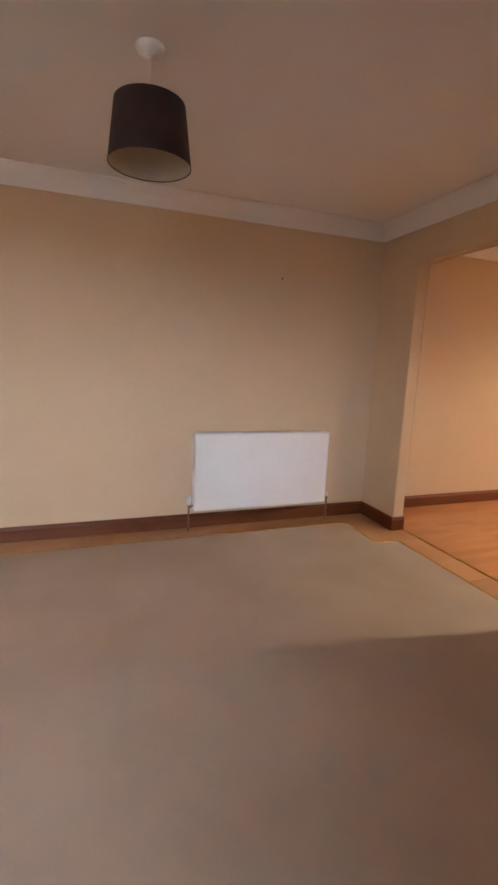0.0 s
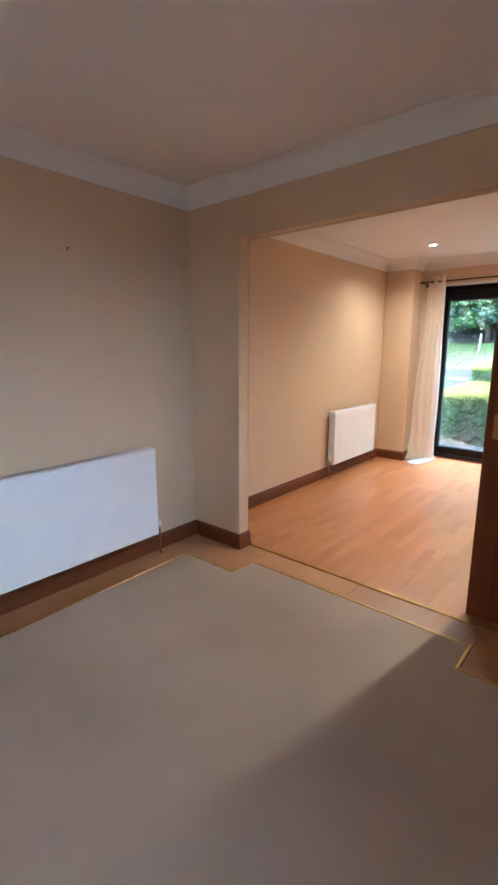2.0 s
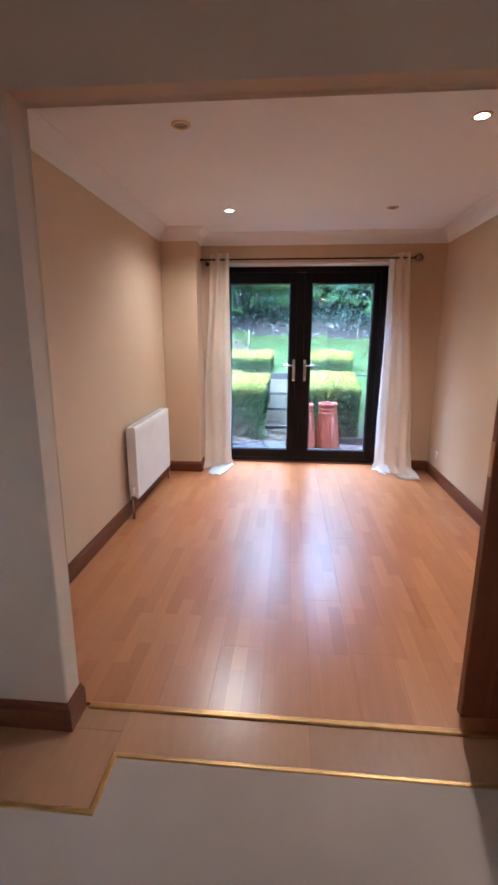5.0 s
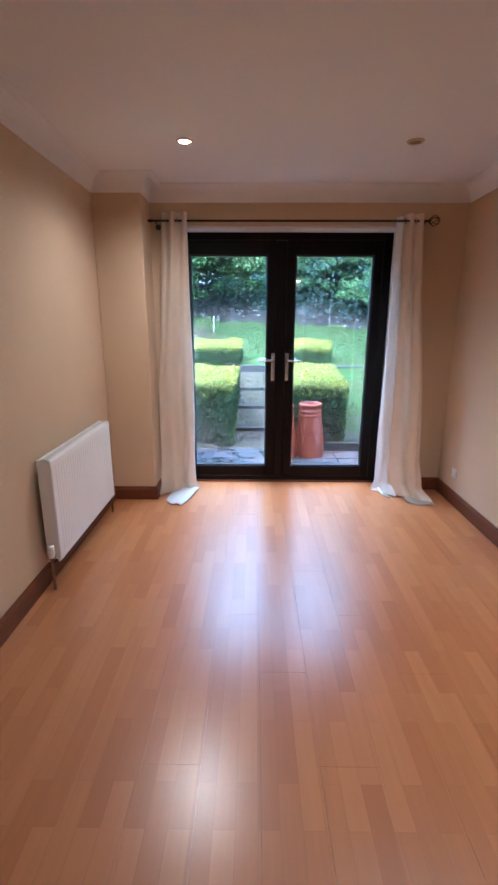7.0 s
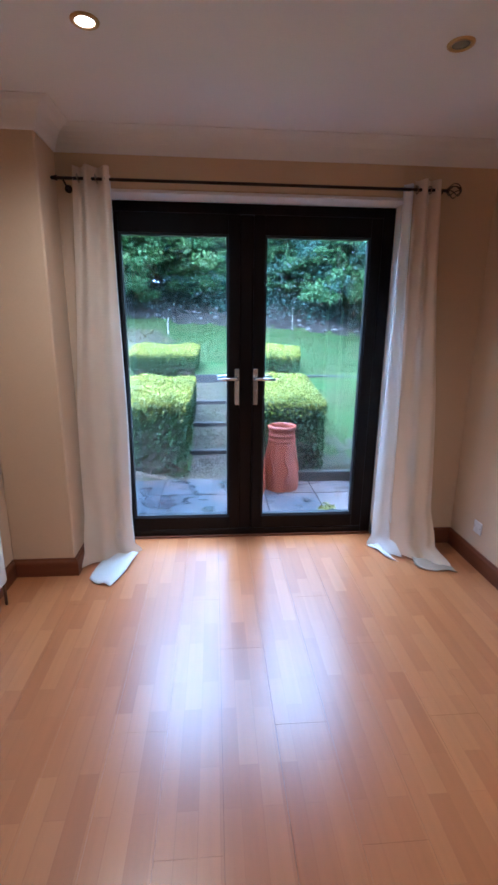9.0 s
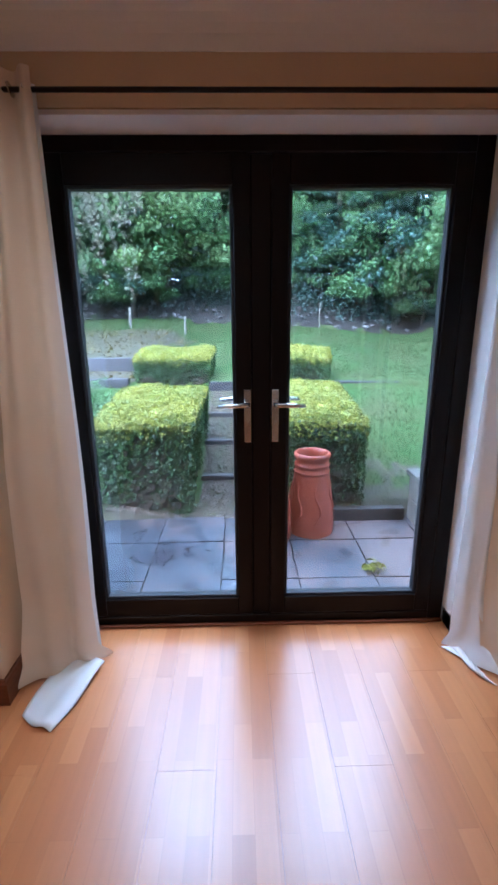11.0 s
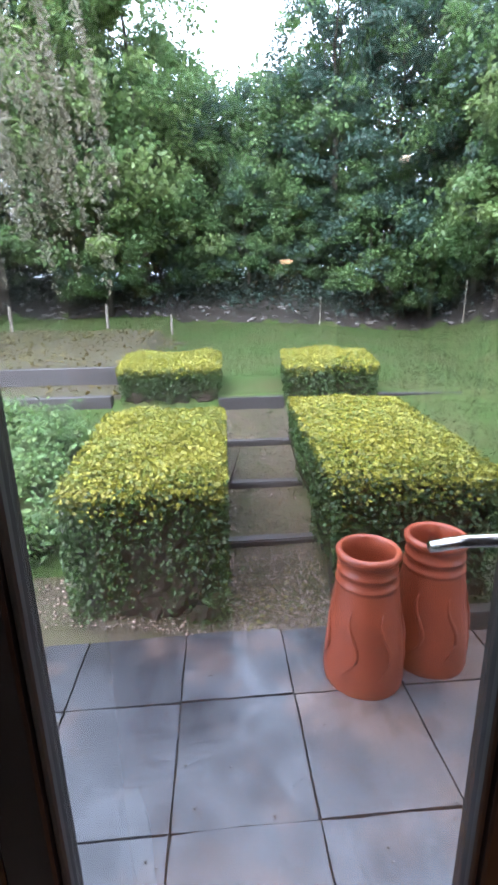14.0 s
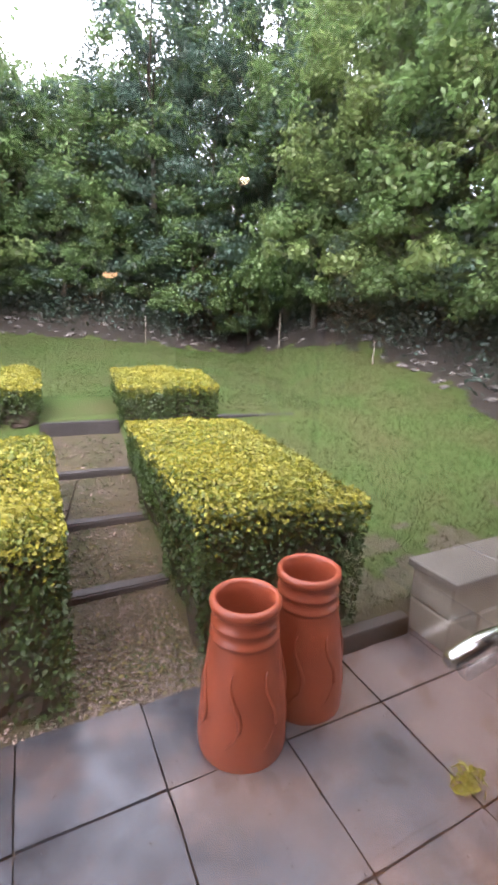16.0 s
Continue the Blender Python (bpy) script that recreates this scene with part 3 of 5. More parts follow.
# ---- radiators ----
def radiator(y0, y1, xw, z0, z1, valve_low_y, flute, label):
    """A fluted panel radiator on the wall x = xw, facing +x."""
    th = thing("radiator", label, "radiator", "wall radiators", (xw, (y0 + y1) / 2, 0))
    off = Vector((-xw, -(y0 + y1) / 2, 0))
    xf = xw + 0.105
    bm = bmesh.new()
    n = max(8, int((y1 - y0) / 0.0333))
    prof = []
    for i in range(n):
        w = (y1 - y0 - 0.05) / n
        ya = y0 + 0.025 + i * w
        prof += [(ya, 0.0), (ya + w * 0.30, 0.0), (ya + w * 0.42, -flute), (ya + w * 0.88, -flute)]
    prof = [(y0, -0.006), (y0 + 0.006, 0.0)] + prof + [(y1 - 0.006, 0.0), (y1, -0.006)]
    rows = [(z0, -0.008), (z0 + 0.012, 0.0), (z0 + 0.035, 0.0), (z0 + 0.05, 1.0), (z1 - 0.05, 1.0), (z1 - 0.035, 0.0), (z1 - 0.012, 0.0), (z1, -0.008)]
    grid = []
    for z, k in rows:
        grid.append([bm.verts.new((xf + (d * k if k >= 0.5 else (0 if k == 0 else k)), y, z)) for y, d in prof])
    for a, b in zip(grid, grid[1:]):
        for i in range(len(prof) - 1):
            bm.faces.new((a[i], a[i + 1], b[i + 1], b[i]))
    bmesh.ops.translate(bm, verts=bm.verts, vec=off)
    part("front_panel", bm, RADIATOR, th)
    def add(name, bmx, m, lab="", smooth=False, par=None):
        bmesh.ops.translate(bmx, verts=bmx.verts, vec=off)
        return part(name, bmx, m, par or th, lab, smooth)
    add("back_panel", boxes((xw + 0.035, xw + 0.045, y0, y1, z0, z1), (xf - 0.018, xf - 0.009, y0 + 0.001, y1 - 0.001, z0 + 0.002, z1 - 0.002)), RADIATOR)
    add("side_panel", boxes((xw + 0.034, xf - 0.002, y0 - 0.003, y0 - 0.001, z0 + 0.02, z1 - 0.004)), RADIATOR)
    add("side_panel", boxes((xw + 0.034, xf - 0.002, y1 + 0.001, y1 + 0.003, z0 + 0.02, z1 - 0.004)), RADIATOR)
    slots = [(xw + 0.046, xf - 0.019, y0 + 0.02 + k * (y1 - y0 - 0.04) / 40, y0 + 0.02 + (k + 0.6) * (y1 - y0 - 0.04) / 40, z1 - 0.004, z1) for k in range(40)]
    add("top_grille", boxes((xw + 0.046, xw + 0.052, y0, y1, z1 - 0.004, z1), (xf - 0.026, xf - 0.019, y0, y1, z1 - 0.004, z1), *slots), RADIATOR)
    add("bracket", boxes((xw + 0.001, xw + 0.034, y0 + 0.12, y0 + 0.15, z0 + 0.05, z1 - 0.05)), RADIATOR)
    add("bracket", boxes((xw + 0.001, xw + 0.034, y1 - 0.15, y1 - 0.12, z0 + 0.05, z1 - 0.05)), RADIATOR)
    for yy, s in ((y0, -1), (y1, 1)):
        yv = yy + s * 0.035
        add("pipe", tube([(xw + 0.07, yv, 0.0), (xw + 0.07, yv, z0 + 0.035)], 0.0075, 10), COPPER, smooth=True)
        add("valve_body", tube([(xw + 0.07, yy - s * 0.002, z0 + 0.035), (xw + 0.07, yv + s * 0.006, z0 + 0.035)], 0.012, 10), CHROME)
        if s == valve_low_y:
            add("valve_head", lathe([(0.004, 0.0), (0.014, 0.0), (0.019, 0.012), (0.019, 0.055), (0.016, 0.066), (0.003, 0.068)], 18, (xw + 0.07, yv, z0 + 0.045)), PLASTIC, "white thermostatic valve head", True)
        else:
            add("valve_cap", lathe([(0.003, 0.0), (0.011, 0.0), (0.011, 0.03), (0.003, 0.032)], 14, (xw + 0.07, yv, z0 + 0.045)), PLASTIC, smooth=True)
    return th


radiator(-5.21, -4.112, LL, 0.156, 0.745, -1, 0.0, "long white panel radiator on the living room wall")
radiator(-1.74, -0.785, XL, 0.147, 0.72, -1, 0.002, "white fluted panel radiator on the dining room wall")


# ---- ceiling lights ----
for sx, sy, lit in SPOTS:
    th = thing("ceiling_downlight", "lit recessed downlight with brass rim" if lit else "unlit recessed downlight with brass rim", "ceiling light", "recessed downlights", (sx, sy, CEIL))
    part("rim", lathe([(0.031, -0.001), (0.032, -0.006), (0.040, -0.007), (0.046, -0.004), (0.047, 0.0)], 28), BRASS, th, smooth=True)
    part("bulb", lathe([(0.0005, -0.004), (0.015, -0.0045), (0.030, -0.003), (0.0305, 0.0)], 24), BULB if lit else DEADBULB, th, smooth=True)

pl = thing("pendant_lamp", "dark brown fabric drum pendant lampshade hanging from the ceiling", "lamp", "", (0.10, -5.71, CEIL))
part("ceiling_rose", lathe([(0.0005, -0.040), (0.010, -0.040), (0.016, -0.030), (0.045, -0.018), (0.052, -0.004), (0.052, 0.0)], 28), PLASTIC, pl, "white ceiling rose", True)
part("cord", tube([(0, 0, -0.04), (0, 0, -0.22)], 0.0035, 8), PLASTIC, pl)
part("bulb_holder", lathe([(0.0005, -0.15), (0.017, -0.15), (0.020, -0.19), (0.020, -0.225), (0.0005, -0.225)], 18), PLASTIC, pl, smooth=True)
part("bulb", lathe([(0.012, -0.225), (0.014, -0.24), (0.028, -0.27), (0.030, -0.29), (0.022, -0.315), (0.0005, -0.325)], 18), PLASTIC, pl, smooth=True)
sh = part("shade", lathe([(0.127, -0.186), (0.152, -0.389), (0.153, -0.391), (0.1525, -0.389), (0.1285, -0.184), (0.127, -0.186)], 48), SHADE, pl, smooth=True)
part("lining", lathe([(0.1245, -0.188), (0.1495, -0.388)], 48), SHADEIN, sh, "pale inner lining", True)
part("spider", tube([(-0.127, 0, -0.21), (0.127, 0, -0.21)], 0.002, 6, tube([(0, -0.127, -0.211), (0, 0.127, -0.211)], 0.002, 6)), CHROME, sh)
fl = thing("flush_ceiling_light", "lit round opal ceiling light in the living room", "ceiling light", "", (0.75, -7.55, CEIL))
part("base", lathe([(0.0005, -0.02), (0.13, -0.02), (0.135, 0.0)], 32), PLASTIC, fl, smooth=True)
part("diffuser", lathe([(0.0005, -0.085), (0.05, -0.080), (0.09, -0.062), (0.115, -0.035), (0.12, -0.02)], 32), emit_mat("opal_diffuser", (1.0, 0.60, 0.32), 7.0), fl, smooth=True)


# ---- curtains ----
pole = thing("curtain_pole", "thin black iron curtain pole with a cage finial", "curtain pole")
PZ, PY = 2.120, -0.285
part("rod", tube([(-0.985, PY, PZ), (1.06, PY, PZ)], 0.008, 12), IRON, pole, smooth=True)
for bx in (-0.95, 1.03):
    part("bracket", tube([(bx, YW, PZ - 0.03), (bx, YW - 0.03, PZ - 0.028), (bx, PY, PZ - 0.010)], 0.005, 8), IRON, pole)
    part("bracket_plate", lathe([(0.0005, 0.0), (0.02, 0.0), (0.02, 0.004), (0.0005, 0.004)], 16), IRON, pole).matrix_basis = pose(bx, YW, PZ - 0.03, 90)
for bx, s in ((-0.985, -1), (1.06, 1)):
    bm = lathe([(0.0005, -0.004), (0.013, -0.004), (0.013, 0.004), (0.0005, 0.004)], 14)
    bmesh.ops.rotate(bm, verts=bm.verts, matrix=Matrix.Rotation(radians(90), 3, "Y"))
    bmesh.ops.translate(bm, verts=bm.verts, vec=(bx, PY, PZ))
    L = 0.075 if s > 0 else 0.03
    if s > 0:
        for k in range(6):
            a0 = k * math.pi / 3
            pts = []
            for i in range(9):
                u = i / 8
                a = a0 + u * 1.6
                r = 0.032 * math.sin(math.pi * u) ** 0.7 + 0.003
                pts.append((bx + s * L * u, PY + r * math.cos(a), PZ + r * math.sin(a)))
            tube(pts, 0.0028, 6, bm)
    else:
        tube([(bx, PY, PZ), (bx - L, PY, PZ)], [0.011, 0.007], 10, bm)
    part("finial", bm, IRON, pole, smooth=True)


def curtain(name, label, material, rows, pleats, amp, seed, top_eyelets=True):
    """A hanging pleated cloth. rows: (z, x0, x1, y0, y1) down its length."""
    th = thing(name, label, "curtain", "curtains at the garden doors") if isinstance(name, str) else name
    rnd = random.Random(seed)
    nu, nv = pleats * 12, 60
    ph = [rnd.uniform(-0.5, 0.5) for _ in range(8)]
    zs = [r[0] for r in rows]

    def at(z):
        for a, b in zip(rows, rows[1:]):
            if a[0] >= z >= b[0]:
                k = (a[0] - z) / max(1e-6, a[0] - b[0])
                k = k * k * (3 - 2 * k) if b[0] < 0.3 else k
                return [p + (q - p) * k for p, q in zip(a[1:], b[1:])]
        return list(rows[-1][1:])
    bm = bmesh.new()
    grid = []
    for j in range(nv + 1):
        v = j / nv
        z = zs[0] + (zs[-1] - zs[0]) * (1 - (1 - v) ** 1.25)
        x0, x1, y0, y1 = at(z)
        row = []
        for i in range(nu + 1):
            u = i / nu
            w = u + 0.035 * math.sin(2.2 * math.pi * u + 3 * v + ph[0]) * v
            wave = math.sin(2 * math.pi * pleats * w + ph[1] * 2 * v + 0.5 * math.sin(4 * v + ph[2] * 6))
            a = amp * (1 - 0.30 * v + 0.15 * math.sin(5 * v + ph[3] * 6 + 4 * u))
            x = x0 + (x1 - x0) * u + 0.012 * math.sin(7 * v + 5 * u + ph[4]) * v
            y = y0 + (y1 - y0) * u + a * wave
            row.append(bm.verts.new((x, y, z + 0.004 * math.sin(9 * u + ph[5]) * v)))
        grid.append(row)
    for a, b in zip(grid, grid[1:]):
        for i in range(nu):
            bm.faces.new((a[i], a[i + 1], b[i + 1], b[i]))
    part("cloth" if top_eyelets else "lining", bm, material, th, "" if top_eyelets else label, smooth=True)
    if top_eyelets:
        x0, x1 = rows[0][1], rows[0][2]
        for k in range(pleats * 2):
            bm = lathe([(0.014, -0.002), (0.022, -0.002), (0.022, 0.002), (0.014, 0.002), (0.014, -0.002)], 16)
            part("eyelet", bm, CHROME, th, smooth=True).matrix_basis = pose(x0 + (x1 - x0) * (k + 0.5) / (pleats * 2), PY, PZ, 0, 78)
    return th


cl = curtain("curtain", "cream eyelet curtain gathered at the boxed corner, hem pooled", CURTAIN,
             [(2.178, -0.900, -0.720, -0.285, -0.285), (1.6, -0.935, -0.722, -0.285, -0.280), (0.9, -0.980, -0.718, -0.300, -0.275), (0.35, -0.975, -0.715, -0.330, -0.275), (0.10, -0.985, -0.705, -0.390, -0.270), (0.012, -1.00, -0.66, -0.43, -0.235)], 2, 0.026, 3)
cr = curtain("curtain", "cream eyelet curtain gathered near the finial, hem trailing", CURTAIN,
             [(2.168, 0.872, 1.015, -0.285, -0.290), (1.6, 0.880, 1.050, -0.285, -0.300), (0.9, 0.895, 1.115, -0.290, -0.330), (0.35, 0.900, 1.150, -0.31, -0.37), (0.10, 0.910, 1.165, -0.35, -0.45), (0.012, 0.930, 1.225, -0.38, -0.56)], 2, 0.026, 8)
curtain(cr, "white loose lining", LINING,
        [(2.15, 0.826, 0.880, -0.270, -0.275), (1.6, 0.830, 0.890, -0.262, -0.272), (0.9, 0.828, 0.905, -0.255, -0.285), (0.35, 0.822, 0.920, -0.250, -0.300), (0.10, 0.815, 0.945, -0.245, -0.34), (0.012, 0.79, 0.965, -0.225, -0.42)], 1, 0.018, 5, False)

curtain(cl, "white lining on the window side", LINING,
        [(2.15, -0.890, -0.725, -0.245, -0.245), (1.6, -0.920, -0.722, -0.245, -0.242), (0.9, -0.950, -0.716, -0.250, -0.240), (0.35, -0.960, -0.712, -0.262, -0.238), (0.02, -0.965, -0.700, -0.285, -0.235)], 2, 0.012, 6, False)


def hem(parent, label, corners, material):
    """A slack fold of cloth lying on the floor, rucked."""
    bm = bmesh.new()
    a, b, c, d = [Vector(p) for p in corners]
    n = 14
    g = []
    for j in range(n + 1):
        v = j / n
        g.append([])
        for i in range(n + 1):
            u = i / n
            p = (a * (1 - u) + b * u) * (1 - v) + (d * (1 - u) + c * u) * v
            lift = 0.020 * (1 - v) + 0.006 * (1 + math.sin(9 * u + 2 * v)) + 0.004
            g[-1].append(bm.verts.new((p.x + 0.008 * math.sin(6 * v + 4 * u), p.y + 0.010 * math.sin(5 * u + 3 * v), lift)))
    for r0, r1 in zip(g, g[1:]):
        for i in range(n):
            bm.faces.new((r0[i], r0[i + 1], r1[i + 1], r1[i]))
    ob = part("hem", bm, material, parent, label, smooth=True)
    sol = ob.modifiers.new("thick", "SOLIDIFY")
    sol.thickness = 0.003


hem(cl, "white turned-up curtain hem spread on the laminate", [(-0.86, -0.23, 0), (-0.674, -0.297, 0), (-0.784, -0.631, 0), (-0.913, -0.56, 0)], LINING)
hem(cr, "white curtain hem corner spread beside the skirting", [(0.86, -0.40, 0), (0.86, -0.26, 0), (0.80, -0.24, 0), (0.92, -0.47, 0)], LINING)
hem(cr, "cream curtain hem trailing towards the skirting", [(1.0, -0.42, 0), (1.15, -0.40, 0), (1.235, -0.60, 0), (1.02, -0.54, 0)], CURTAIN)


# ---- garden ground ----
PATIO = -0.112


def smooth01(a, b, x):
    k = min(1, max(0, (x - a) / (b - a)))
    return k * k * (3 - 2 * k)


def edge(x, y):
    """Metres past the foot of the wooded bank."""
    return max(y - 12.6 + 0.10 * (x + 2) + 0.5 * math.sin(0.7 * x), x - 5.3 - 0.05 * (y - 6) + 0.4 * math.sin(0.6 * y), -x - 9.0)


def ground_z(x, y):
    if y < 1.42:
        return -0.18
    low = -0.02 + (y - 1.42) * 0.245
    up = 0.67 + (y - 3.8) * 0.075 - max(0, x - 1.8) * 0.10 + 0.16 * smooth01(4.6, 4.72, y) * smooth01(-1.45, -1.65, x)
    k = smooth01(3.82, 3.94, y) if x < 2.6 else smooth01(3.82, 3.94 + (x - 2.6) * 3.5, y)
    z = low + (up - low) * k
    if -1.5 < x < 1.2 and y < 3.94:
        path = float(np.interp(y, [1.45, 2.27, 2.39, 2.82, 2.94, 3.34, 3.46, 3.80, 3.92], [PATIO - 0.01, -0.105, -0.06, 0.11, 0.155, 0.31, 0.355, 0.54, 0.66]))
        side = max(smooth01(0.1, 1.1, x), smooth01(-0.5, -1.4, x))
        z = path + (z - path) * side if y < 3.92 else z
    e = edge(x, y)
    z += max(0, min(e, 4)) * 0.22 + max(0, min(e, 1.0)) * 0.28
    return z + 0.03 * noise.noise(Vector((x * 0.7, y * 0.7, 3))) * min(1, max(0, y - 1.4))


def litter(x, y):
    """The ragged edge at which grass gives way to leaf litter."""
    return edge(x, y) + 0.55 * noise.noise(Vector((x * 0.9, y * 0.9, 9))) + 0.3 * noise.noise(Vector((x * 2.7, y * 2.7, 4)))


def worn(x, y):
    """Worn, leaf-strewn front of the lawn."""
    return x > 0.5 and y < 1.72 + 0.75 * max(0, noise.noise(Vector((x * 1.7, y * 1.7, 2)))) + 0.25 * noise.noise(Vector((x * 6, y * 6, 2)))


def bare(x, y):
    """Trodden earth on the upper terraces, past the hedges."""
    ragged = 0.5 * noise.noise(Vector((x * 0.8, y * 0.8, 6))) + 0.25 * noise.noise(Vector((x * 2.6, y * 2.6, 1)))
    return (x < -1.45 and 3.95 < y < 4.62) or (4.6 < y < 9.4 + ragged and x < -1.1 - 0.06 * (y - 4.6) + ragged)


def axis(parts):
    out = []
    for a, b, step in parts:
        n = max(1, round((b - a) / step))
        out += [a + (b - a) * i / n for i in range(n)]
    return out + [parts[-1][1]]


gx = axis([(-400, -40, 60), (-40, -10, 2.5), (-10, -2, 0.16), (-2, 3, 0.08), (3, 9, 0.1), (9, 40, 2.5), (40, 400, 60)])
gy = axis([(-400, -30, 60), (-30, 0.2, 3), (0.2, 1.3, 0.5), (1.3, 5, 0.06), (5, 16, 0.12), (16, 40, 2), (40, 400, 60)])
gv = [(x, y, ground_z(x, y) if y > 0.2 else -0.34) for y in gy for x in gx]
nx = len(gx)
gf, gm = [], []
for j in range(len(gy) - 1):
    for i in range(nx - 1):
        gf.append((j * nx + i, j * nx + i + 1, (j + 1) * nx + i + 1, (j + 1) * nx + i))
        cx, cy = (gx[i] + gx[i + 1]) / 2, (gy[j] + gy[j + 1]) / 2
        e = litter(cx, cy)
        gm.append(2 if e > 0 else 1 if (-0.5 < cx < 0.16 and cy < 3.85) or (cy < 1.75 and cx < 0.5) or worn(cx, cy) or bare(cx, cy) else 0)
me = bpy.data.meshes.new("ground")
me.from_pydata(gv, [], gf)
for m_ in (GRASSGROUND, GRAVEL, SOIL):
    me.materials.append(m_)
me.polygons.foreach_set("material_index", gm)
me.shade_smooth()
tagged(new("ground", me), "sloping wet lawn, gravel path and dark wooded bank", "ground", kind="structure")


# ---- vegetation ----
def leaf_cloud(pts, nrm, size, rng, slim=0.55, flat=0.0):
    """Folded four-point leaves at pts, tilted about nrm."""
    n = len(pts)
    d = nrm + rng.normal(0, 0.75 - flat, (n, 3))
    d /= np.linalg.norm(d, axis=1, keepdims=True)
    t = np.cross(d, rng.normal(0, 1, (n, 3)))
    t /= np.linalg.norm(t, axis=1, keepdims=True) + 1e-9
    b = np.cross(d, t)
    s = size * rng.uniform(0.5, 1.45, (n, 1))
    v = np.empty((n, 4, 3))
    v[:, 0] = pts - t * s * 0.5
    v[:, 1] = pts + b * s * slim * 0.5 + d * s * 0.10
    v[:, 2] = pts + t * s * 0.5
    v[:, 3] = pts - b * s * slim * 0.5 + d * s * 0.10
    f = np.arange(n * 4).reshape(n, 4)
    tri = np.concatenate([f[:, [0, 1, 2]], f[:, [0, 2, 3]]], 1).reshape(n * 2, 3)
    return v.reshape(-1, 3), tri


def leaf_mesh(name, clouds, mats):
    """clouds: (verts, tris, material index)."""
    vs, fs, ms, o = [], [], [], 0
    for v, f, k in clouds:
        vs.append(v)
        fs.append(f + o)
        ms.append(np.full(len(f), k))
        o += len(v)
    v, f, k = np.concatenate(vs), np.concatenate(fs), np.concatenate(ms)
    me = bpy.data.meshes.new(name)
    me.vertices.add(len(v))
    me.vertices.foreach_set("co", v.astype(np.float32).ravel())
    me.loops.add(len(f) * 3)
    me.loops.foreach_set("vertex_index", f.astype(np.int32).ravel())
    me.polygons.add(len(f))
    me.polygons.foreach_set("loop_start", np.arange(0, len(f) * 3, 3, dtype=np.int32))
    for mm in mats:
        me.materials.append(mm)
    me.polygons.foreach_set("material_index", k.astype(np.int32))
    me.update(calc_edges=True)
    return me


def hedge(label, quad, z_base, z_top, seed, hollow=None):
    """A clipped box hedge over a four-sided plan: bare stems inside, leaves in a shell, golden new growth on top."""
    rng = np.random.default_rng(seed)
    th = thing("hedge", label, "hedge", "clipped hedges by the steps")
    q = np.array(quad, float)
    ctr = q.mean(0)

    def plan(u, v):
        return (q[0] * ((1 - u) * (1 - v))[:, None] + q[1] * (u * (1 - v))[:, None] + q[2] * (u * v)[:, None] + q[3] * ((1 - u) * v)[:, None])
    area = 0.5 * abs(np.cross(q[2] - q[0], q[3] - q[1]))
    per = sum(np.linalg.norm(q[i] - q[i - 1]) for i in range(4))
    zb, zt = np.array(z_base), np.array(z_top)
    clouds = []
    # top
    n = int(area * 12500)
    u, v = rng.random(n), rng.random(n)
    p = plan(u, v)
    rim = np.minimum(np.minimum(u, 1 - u) * np.linalg.norm(q[1] - q[0]), np.minimum(v, 1 - v) * np.linalg.norm(q[3] - q[0]))
    z = zt[0] + (zt[1] - zt[0]) * v - 0.05 * np.exp(-rim / 0.035) + rng.normal(0, 0.016, n) + 0.025 * np.sin(p[:, 0] * 9 + seed) * np.sin(p[:, 1] * 7)
    top = np.column_stack([p, z])
    young = rng.random(n) < 0.66 + 0.25 * np.sin(p[:, 0] * 5 + seed) * np.sin(p[:, 1] * 4)
    for k, sel in ((1, young), (2, ~young)):
        clouds.append((*leaf_cloud(top[sel], np.tile([0, 0, 1.0], (sel.sum(), 1)), 0.0225, rng, 0.62), k))
    m = int(n * 0.5)
    top2 = top[:m] - np.array([0, 0, 0.035])
    clouds.append((*leaf_cloud(top2, np.tile([0, 0, 1.0], (m, 1)), 0.028, rng, 0.6), 2))
    # sides
    for i in range(4):
        a, b = q[i], q[(i + 1) % 4]
        L = np.linalg.norm(b - a)
        nrm = np.array([(b - a)[1], -(b - a)[0], 0]) / L
        if np.dot(nrm[:2], (a + b) / 2 - ctr) < 0:
            nrm = -nrm
        n = int(L * (zt.mean() - zb.mean()) * 11000)
        u = rng.random(n)
        w = rng.random(n) ** 0.8
        va = (0, 0, 1, 1)[i], (0, 1, 1, 0)[i]
        vv = va[0] + (va[1] - va[0]) * u
        zlo, zhi = zb[0] + (zb[1] - zb[0]) * vv, zt[0] + (zt[1] - zt[0]) * vv
        z = zlo + (zhi - zlo) * w
        depth = np.abs(rng.normal(0, 0.035, n)) + 0.06 * (1 - w) * (0.5 + 0.5 * np.sin(u * L * 9 + seed)) - 0.02
        p = a + (b - a) * u[:, None] - nrm[:2] * depth[:, None]
        thin = rng.random(n) < (0.45 + 0.55 * w)
        if hollow and i == 0:  # bare brown patch low on the front
            bare = (np.abs(u - hollow[0] + 0.04 * np.sin(w * 14)) < hollow[1] * (1.15 - 0.5 * w)) & (w < 0.78 + 0.06 * np.sin(u * 30))
            thin &= ~(bare & (rng.random(n) < 0.58))
        pts = np.column_stack([p, z])[thin]
        gold = (w[thin] + rng.normal(0, 0.10, thin.sum())) > 0.93
        for k, sel in ((1, gold), (0, ~gold)):
            if sel.any():
                clouds.append((*leaf_cloud(pts[sel], np.tile(nrm, (sel.sum(), 1)) + [0, 0, 0.4], 0.025, rng, 0.6), k))
